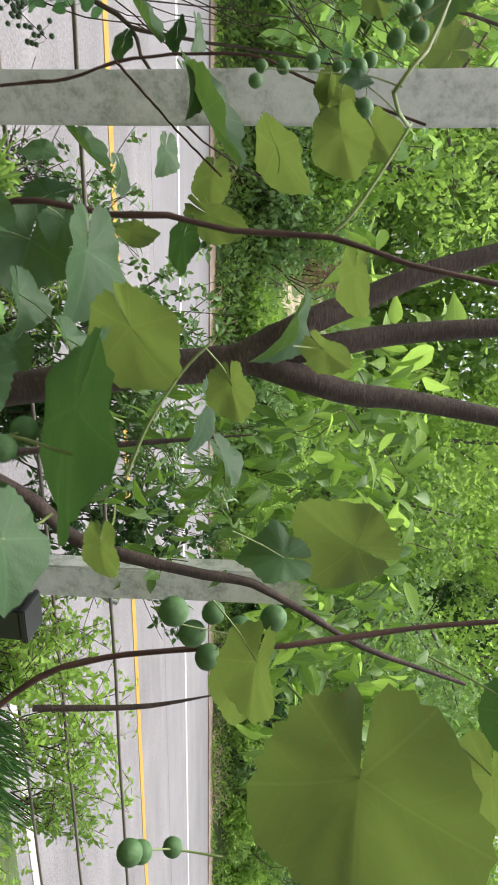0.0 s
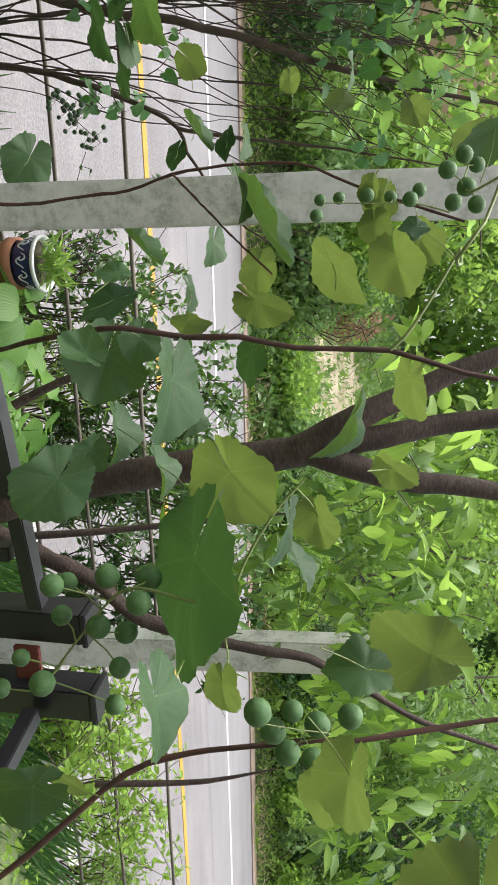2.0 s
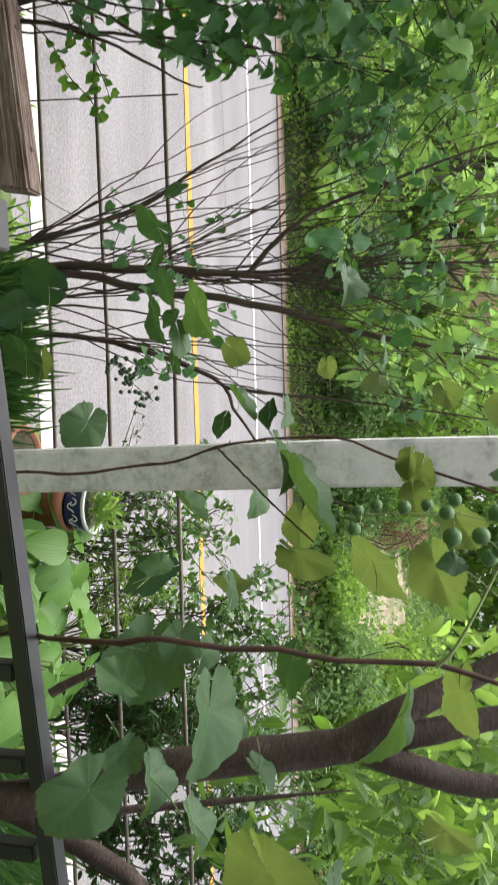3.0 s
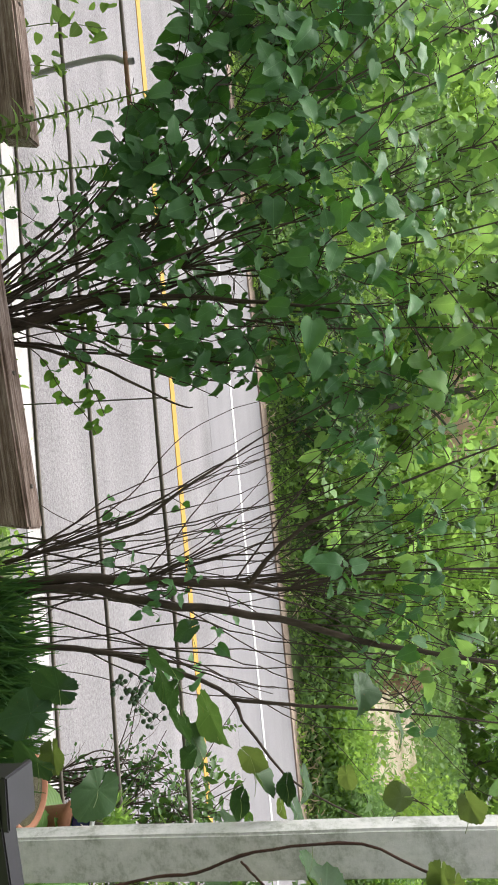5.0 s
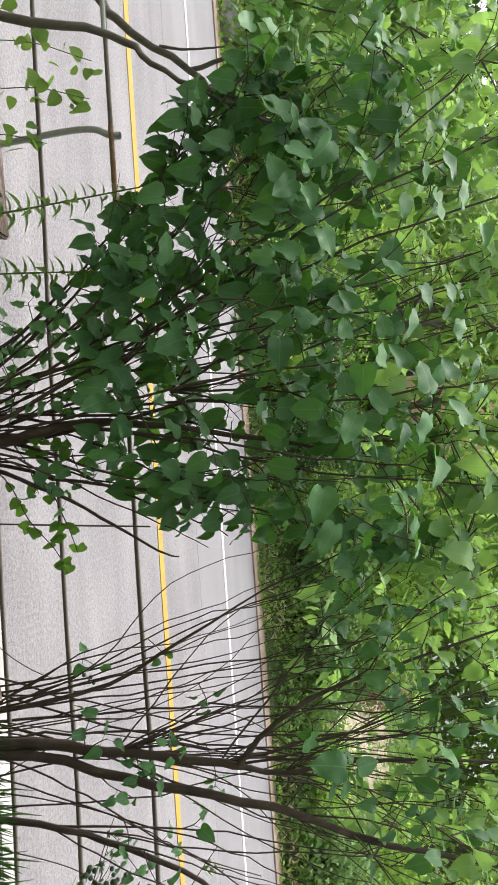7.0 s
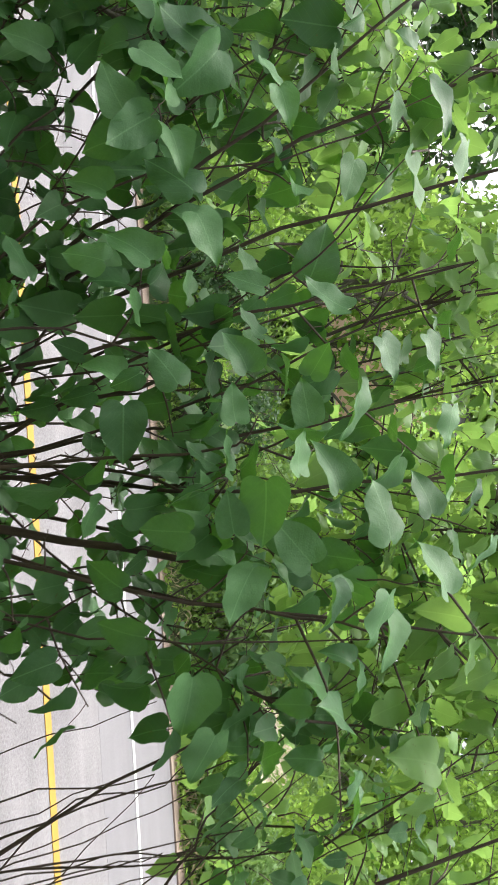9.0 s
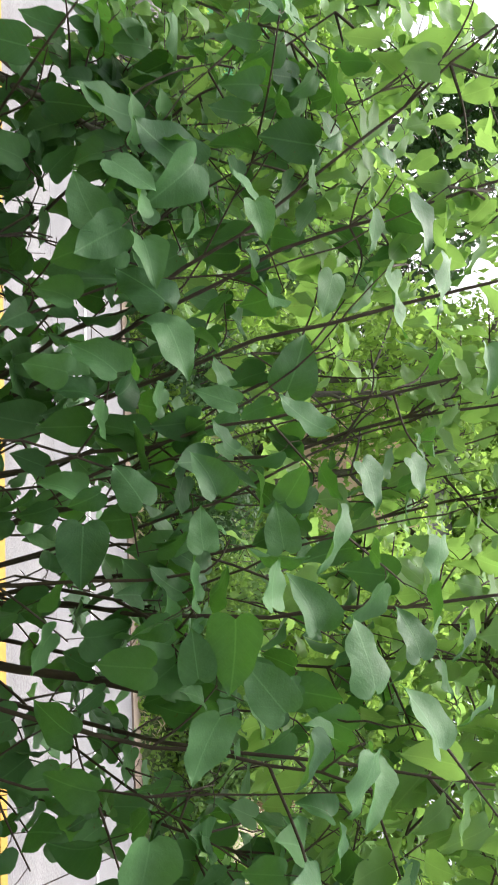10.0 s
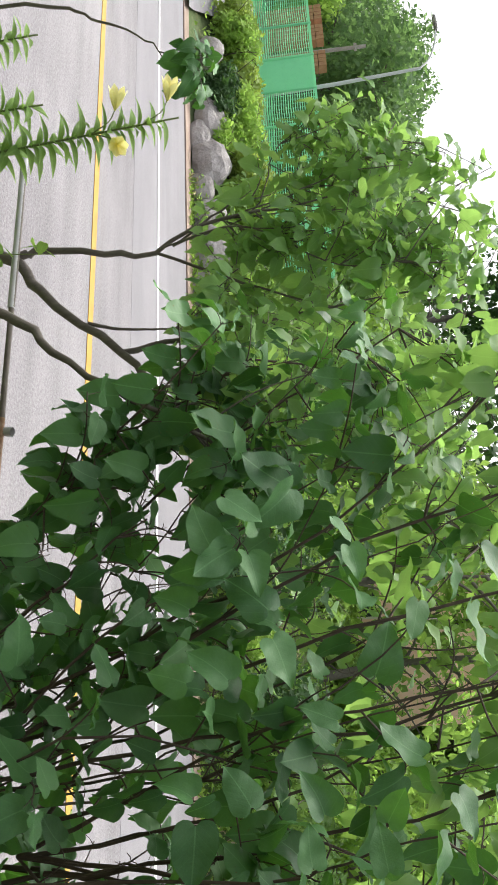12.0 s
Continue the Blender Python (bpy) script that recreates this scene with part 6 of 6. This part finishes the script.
for x, y, h, sp, n, m, tpl, lf in ((2.1, 4.15, 1.2, 0.4, 1100, HEDGE, LEAF_OVAL, 0.045), (2.8, 4.2, 1.6, 0.55, 2500, HEDGE, LEAF_OVAL, 0.05), (3.3, 4.2, 1.6, 0.6, 3800, HEDGE, LEAF_LANCE, 0.075), (3.95, 4.15, 1.5, 0.5, 3000, DEEP, LEAF_OVAL, 0.05), (2.45, 4.1, 0.85, 0.4, 800, BRIGHT, LEAF_LANCE, 0.06), (3.0, 4.05, 0.9, 0.45, 1600, DEEP, LEAF_LANCE, 0.07), (4.7, 3.9, 0.8, 0.5, 1300, BRIGHT, LEAF_OVAL, 0.05), (5.6, 4.0, 0.9, 0.5, 1100, BRIGHT, LEAF_OVAL, 0.05), (6.4, 4.1, 0.7, 0.5, 900, MID, LEAF_OVAL, 0.05), (4.4, 3.4, 0.6, 0.4, 900, BRIGHT, LEAF_OVAL, 0.05), (1.85, 4.05, 0.85, 0.25, 420, DEEP, LEAF_OVAL, 0.035)):
    small_shrub(x, y, h, sp, n, lf, m, "airy small-leaved shrub by the pipe fence" if n < 1400 else "dense small-leaved green shrub by the pipe fence", tpl)

# a bare arching stem and a stem with dark berries beside the lilac stems
BERRY = surface("dark_berry_skin", [(0.3, (0.03, 0.06, 0.028)), (0.7, (0.06, 0.11, 0.05))], 30.0, 0.4, 0, 0.05, 0.001)
berry_bm = bmesh.new()
bmesh.ops.create_icosphere(berry_bm, subdivisions=2, radius=1.0)
berry_me = bpy.data.meshes.new("berry")
berry_bm.to_mesh(berry_me)
berry_bm.free()
berry_me.materials.append(BERRY)
berry_me.polygons.foreach_set("use_smooth", np.ones(len(berry_me.polygons), bool))


def berry_stem(label, pts, centres, per, rad, spread):
    ob = thing("berry_stem", label, "plant", "berry stems", pts[0])
    o = np.array(pts[0])
    q = smooth_path(pts, 16)
    child("stem", mesh_of("stem", *tube(q - o, [0.0025, 0.0015], 5), BARK, smooth=True), ob)
    for c in centres:
        for _ in range(per):
            b = np.array(c) + rng.normal(size=3) * spread
            a = q[np.argmin(np.linalg.norm(q - b, axis=1))]
            child("berry", berry_me, ob).matrix_basis = Matrix.Translation(b - o) @ Matrix.Scale(rad * rng.uniform(0.8, 1.2), 4)
            child("berry_stalk", mesh_of("berry_stalk", *tube(np.array([a, (a + b) / 2 + (0, 0, 0.008), b]) - o, [0.0011, 0.0008], 4), BARK, smooth=True), ob)


berry_stem("thin arching stem with a few black berries", [(0.28, 3.5, 0.45), (0.31, 3.5, 0.58), (0.44, 3.5, 0.74), (0.52, 3.5, 0.9), (0.53, 3.5, 1.06)], [(0.53, 3.5, 1.07)], 4, 0.009, 0.012)
berry_stem("thin stem with a loose cluster of dark berries", [(1.1, 3.35, 0.5), (1.15, 3.32, 0.9), (1.2, 3.3, 1.1), (1.28, 3.3, 1.18), (1.36, 3.3, 1.27)], [(1.2, 3.3, 1.1), (1.27, 3.3, 1.14), (1.33, 3.3, 1.24), (1.22, 3.3, 1.2)], 11, 0.0105, 0.026)


# ---- far side: rocks, house, site fence, lamp, poles, distant woods ----
def boulder(x, y, sx, sy, sz, label):
    ob = thing("boulder", label, "rock", "boulders along the verge", (x, y, ground_height(x, y) + sz * 0.3))
    bm = bmesh.new()
    bmesh.ops.create_icosphere(bm, subdivisions=3, radius=1.0)
    off = Vector((x * 3.1, y * 1.7, 0))
    for v in bm.verts:
        d = 1 + 0.28 * noise.noise(v.co * 1.1 + off) + 0.1 * noise.noise(v.co * 3.3 + off)
        v.co = Vector((v.co.x * sx * d, v.co.y * sy * d, max(-0.5, v.co.z) * sz * d))
    part("rock", bm, ROCK, ob)
    return ob


ROCK = surface("grey_boulder_stone", [(0.3, (0.14, 0.125, 0.12)), (0.5, (0.3, 0.28, 0.27)), (0.7, (0.46, 0.44, 0.43))], 2.2, 0.9, 0, 0.8, 0.03)
for x, y, s, k in ((-10.4, 14.2, 0.5, 1.2), (-11.2, 14.3, 0.42, 0.8), (-11.9, 14.15, 0.3, 1.1), (-12.7, 14.3, 0.55, 0.9), (-13.3, 14.1, 0.3, 1.3), (-14.0, 14.35, 0.45, 1.1), (-16.6, 14.7, 0.4, 1.0), (-9.3, 14.15, 0.32, 1.0)):
    boulder(x, y, s * 1.3 * k, s * 0.75, s * 1.0, "rough pale grey boulder at the reddish verge")

GOLD = leaf_material("golden_conifer_green", (0.1, 0.19, 0.03), (0.26, 0.35, 0.06), (0.4, 0.55, 0.08), 0.42, 0.6, 4.0)
for x, y, h, s, m, lab in ((-13.0, 15.2, 1.3, 1.3, GOLD, "golden green clipped conifer shrub behind the boulders"), (-14.4, 15.3, 1.2, 1.5, BRIGHT, "bright green leafy shrub behind the boulders"), (-15.8, 15.4, 1.25, 1.6, GOLD, "golden green conifer shrub behind the boulders"), (-17.3, 15.6, 1.3, 1.6, BRIGHT, "bright green leafy shrub behind the boulders"), (-11.6, 15.2, 1.2, 1.3, BRIGHT, "bright green leafy shrub behind the boulders"), (-10.3, 15.3, 1.3, 1.3, MID, "mid green leafy shrub behind the boulders"), (-15.2, 14.5, 1.0, 1.1, DEEP, "dark green low shrub among the boulders"), (-13.4, 14.6, 0.8, 0.9, BRIGHT, "bright green low shrub among the boulders"), (-18.8, 15.8, 1.3, 1.5, GOLD, "golden green conifer shrub behind the boulders")):
    woodland_shrub(x, y, h, s, m, 5200, 0.1, lab, LEAF_OVAL if m is GOLD else None)

POLE_WOOD = surface("bleached_pole_wood", [(0.3, (0.25, 0.22, 0.2)), (0.7, (0.42, 0.39, 0.37))], 2.0, 0.85, 0, 0.4, 0.004)
GRAVEL = surface("tan_gravel", [(0.3, (0.13, 0.15, 0.06)), (0.45, (0.32, 0.27, 0.18)), (0.6, (0.46, 0.4, 0.31)), (0.78, (0.24, 0.26, 0.11))], 1.5, 0.95, 0, 0.8, 0.02, 50.0)
BRICK = surface("salmon_brick_wall", [(0.3, (0.76, 0.46, 0.35)), (0.55, (0.86, 0.58, 0.47)), (0.75, (0.88, 0.7, 0.6))], 2.0, 0.9, 0, 0.4, 0.01)
TRIM = surface("cream_house_trim", [(0.3, (0.6, 0.55, 0.45)), (0.7, (0.72, 0.68, 0.6))], 3.0, 0.7)
ROOF = surface("dark_roof_shingle", [(0.3, (0.06, 0.055, 0.055)), (0.7, (0.12, 0.11, 0.105))], 5.0, 0.9, 0, 0.6, 0.02)
DARK_GLASS = surface("dark_window_glass", [(0.3, (0.02, 0.025, 0.03)), (0.7, (0.05, 0.055, 0.06))], 2.0, 0.08, 0, 0.0, 0.001)
house = thing("house", "salmon brick house with cream trim among the trees", "house", at=(-3.2, 28.5, 2.0))
wall = part("wall", box_bm((-2.6, 0, 0), (2.6, 6, 6.1)), BRICK, house)
rf = bmesh.new()
pv = [rf.verts.new(c) for c in ((-3.0, -0.3, 6.05), (3.0, -0.3, 6.05), (3.0, 6.3, 6.05), (-3.0, 6.3, 6.05), (-3.0, 3, 7.6), (3.0, 3, 7.6))]
for c in ((0, 1, 5, 4), (2, 3, 4, 5), (0, 4, 3), (1, 2, 5), (3, 2, 1, 0)):
    rf.faces.new([pv[k] for k in c])
part("roof", rf, ROOF, house)
part("fascia", box_bm((-3.0, -0.36, 5.86), (3.0, -0.3, 6.08)), TRIM, house, "cream fascia board")
for wx in (-1.6, 1.6):
    for wz in (0.9,):
        wf = part("window", box_bm((wx - 0.55, -0.07, wz), (wx + 0.55, -0.004, wz + 1.1), 0.01), TRIM, house, "cream framed window")
        for sx in (-0.25, 0.25):
            part("pane", box_bm((wx + sx - 0.22, -0.085, wz + 0.08), (wx + sx + 0.22, -0.074, wz + 1.02)), DARK_GLASS, wf)

for x, y, h, m in ((-6.6, 25.0, 2.3, MID), (-5.0, 25.6, 1.2, BRIGHT), (-3.4, 25.0, 1.1, BRIGHT), (-1.9, 25.6, 1.6, MID), (-0.3, 25.2, 2.4, BRIGHT)):
    woodland_shrub(x, y, h, 2.3, m, 2600, 0.15, SHRUB_LABELS[m.name])
for x, y, h, n, m in ((-5.2, 22.5, 6.8, 800, BRIGHT), (-3.4, 24.2, 7.5, 700, BRIGHT), (-2.0, 22.6, 7.4, 800, MID), (-4.3, 21.0, 6.6, 500, BRIGHT)):
    woodland_tree(x, y, h, 2.3, m, n, 0.26, "thin young tree with sparse leaves before the house", 0.3)

GREEN_MESH = leaf_material("green_site_netting", (0.3, 0.78, 0.5), (0.45, 0.88, 0.62), (0.42, 0.88, 0.56), 0.5, 0.7, 40.0)
site = thing("site_fence", "bright green plastic netting fence on steel posts", "fence", at=(-30, 26, 0.85))
for k in range(11):
    x = -7.2 + 2.0 * k
    part("post", lathe_bm([(0.0, -0.3), (0.06, -0.3), (0.06, 2.72), (0.0, 2.73)], 10), GREEN_MESH, site).location = (x, 0, 0)
    if k == 10:
        break
    part("top_band", box_bm((x, 0.0, 2.58), (x + 2.0, 0.02, 2.7)), GREEN_MESH, site, "green woven top band")
    if k in (4, 8):
        part("sheet", box_bm((x + 0.06, 0.02, 0.1), (x + 1.94, 0.035, 2.58)), GREEN_MESH, site, "solid green plastic sheet")
        continue
    lines = []
    for r_ in range(24):
        z = 0.15 + 2.4 * r_ / 23
        lines.append((np.array([(x, 0.03, z), (x + 1.0, 0.05 + 0.02 * math.sin(z * 3), z - 0.03), (x + 2.0, 0.03, z)]), [0.02 if r_ > 5 else 0.034]))
    for c_ in range(9):
        cx = x + 2.0 * c_ / 8
        lines.append((np.array([(cx, 0.035, 0.12), (cx, 0.05, 1.4), (cx, 0.035, 2.6)]), [0.01]))
    tube_part("netting", lines, GREEN_MESH, site, 4)

drive = thing("driveway", "pale grey driveway climbing from the road", "driveway", at=(-19.5, 13.3, 0.0))
dv = np.array([(x - 1.05 * y, y, ground_height(x - 1.05 * y - 19.5, y + 13.3) + 0.16) for y in np.linspace(0.1, 14, 26) for x in (-4.0, -1.5, 1.0, 3.0)])
ii, jj = np.meshgrid(np.arange(25), np.arange(3), indexing="ij")
a_ = ii * 4 + jj
child("paving", mesh_of("paving", dv, np.stack([a_, a_ + 1, a_ + 5, a_ + 4], -1).reshape(-1, 4), ASPHALT_SMOOTH), drive)

LAMP_GREY = surface("pale_grey_lamp_paint", [(0.3, (0.5, 0.51, 0.52)), (0.7, (0.62, 0.63, 0.64))], 3.0, 0.5)
lamp = thing("street_lamp", "grey steel street lamp with a curved arm and flat head", "street lamp", at=(-29.2, 28, 0.6))
tube_part("pole", [(np.array([(0, 0, 0), (-0.18, 0, 4.0), (-0.5, 0, 8.05)]), [0.11, 0.07])], LAMP_GREY, lamp, 10)
tube_part("arm", [(smooth_path([(-0.5, 0, 8.0), (-1.0, 0, 8.5), (-2.0, 0, 8.9), (-2.9, 0, 9.05)], 12), [0.05, 0.04])], LAMP_GREY, lamp, 8)
hd = box_bm((-3.75, -0.16, 9.0), (-2.8, 0.16, 9.14), 0.04)
part("lamp_head", hd, ROCK, lamp, "grey flat lamp head")
STACK = surface("orange_clay_block", [(0.3, (0.3, 0.14, 0.07)), (0.7, (0.5, 0.27, 0.15))], 3.0, 0.9)
for sx in (-34.6, -33.2, -31.4):
    pile = thing("block_stack", "stack of orange clay blocks behind the green fence", "block stack", "block stacks", (sx, 28.4, 0.6))
    for c_ in range(9):
        for b_ in range(4):
            part("block", box_bm((-0.5 + 0.26 * b_, -0.25, 0.41 * c_), (-0.26 + 0.26 * b_, 0.25, 0.41 * c_ + 0.38), 0.01), STACK, pile)
for px, py in ((-35.85, 31.6), (-35.4, 31.2)):
    up = thing("utility_pole", "weathered wooden utility pole beyond the green fence", "utility pole", "utility poles", (px, py, 0.5))
    tube_part("pole", [(np.array([(0, 0, 0), (0.04, 0, 3.0), (0.08, 0, 6.2)]), [0.12, 0.09])], POLE_WOOD, up, 10)
    part("cross_arm", box_bm((-0.2, -0.05, 5.6), (0.3, 0.05, 5.72), 0.01), POLE_WOOD, up)

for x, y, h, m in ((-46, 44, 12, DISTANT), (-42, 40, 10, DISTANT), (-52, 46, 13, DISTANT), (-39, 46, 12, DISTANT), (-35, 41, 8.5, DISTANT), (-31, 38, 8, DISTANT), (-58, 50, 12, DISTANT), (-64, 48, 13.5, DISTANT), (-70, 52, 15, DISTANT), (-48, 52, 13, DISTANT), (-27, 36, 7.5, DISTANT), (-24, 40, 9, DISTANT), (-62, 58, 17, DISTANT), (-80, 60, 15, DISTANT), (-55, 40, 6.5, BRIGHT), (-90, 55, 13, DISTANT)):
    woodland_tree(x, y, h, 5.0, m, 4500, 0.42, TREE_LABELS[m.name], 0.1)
for x, y, h, m in ((-20.5, 30, 5.5, BRIGHT), (-17.5, 30.5, 6.0, PALE), (-14.5, 30, 6.0, BRIGHT), (-11.5, 29.5, 5.5, PALE)):
    woodland_tree(x, y, h, 3.2, m, 4000, 0.28, TREE_LABELS[m.name], 0.1)
for x, y, h in ((-7.5, 37.0, 17), (-3.8, 37.8, 18), (0.2, 37.0, 17)):
    woodland_tree(x, y, h, 4.6, MID, 6000, 0.4, TREE_LABELS[MID.name], 0.1)
woodland_tree(-23.0, 40, 19.0, 3.6, DEEP, 5200, 0.36, "tall dark evergreen tree against the sky", 0.62)

# dense woods that close the view
def far_wood(x0, x1, y, h, n, leaf, mat, label):
    ob = thing("far_wood", label, "woods", "far woods", ((x0 + x1) / 2, y, 0))
    ob["kind"] = "stuff"
    x = rng.uniform(x0, x1, n)
    top = h * (0.72 + 0.28 * np.array([noise.noise(Vector((q * 0.12, y, 0))) for q in x]) + 0.12 * np.array([noise.noise(Vector((q * 0.5, y, 3))) for q in x]))
    p = np.column_stack([x - (x0 + x1) / 2, rng.normal(size=n) * 1.2, top * rng.random(n) ** 0.8 + 1.0])
    tube_part("trunk", [(np.array([(q, 0.5, 0), (q + rng.normal() * 0.5, 0.5, h * 0.8)]), [0.2, 0.06]) for q in np.arange(x0 - (x0 + x1) / 2 + 1, (x1 - x0) / 2, 4.0)], BARK_GREY, ob, 6)
    child("foliage", strewn("foliage", LEAF_SIMPLE, p, leaf_turns(n, (0, -0.5, 0.7), (0, -0.2, -0.5)), leaf * np.exp(rng.normal(size=n) * 0.3), mat), ob)["kind"] = "stuff"


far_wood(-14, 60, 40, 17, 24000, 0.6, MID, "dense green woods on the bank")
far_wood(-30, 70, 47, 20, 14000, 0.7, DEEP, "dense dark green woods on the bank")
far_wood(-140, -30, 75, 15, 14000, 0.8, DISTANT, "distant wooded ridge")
far_wood(60, 140, 30, 16, 7000, 0.7, MID, "dense green woods along the road")

lane = thing("gravel_track", "overgrown pale tan gravel track climbing the bank", "track", at=(7.2, 20, 0))
lv = np.array([(x + 0.27 * y, y, ground_height(7.2 + x + 0.27 * y, 20 + y) + 0.14 - 0.16 * (x / 1.6) ** 2 - 0.2 * max(0, -y - 3) + 0.12 * noise.noise(Vector((x * 1.3, y * 0.9, 2)))) for y in np.linspace(-4, 9, 40) for x in np.linspace(-2.2, 2.2, 13)])
ii, jj = np.meshgrid(np.arange(39), np.arange(12), indexing="ij")
a_ = ii * 13 + jj
child("paving", mesh_of("paving", lv, np.stack([a_, a_ + 1, a_ + 14, a_ + 13], -1).reshape(-1, 4), GRAVEL, smooth=True), lane)
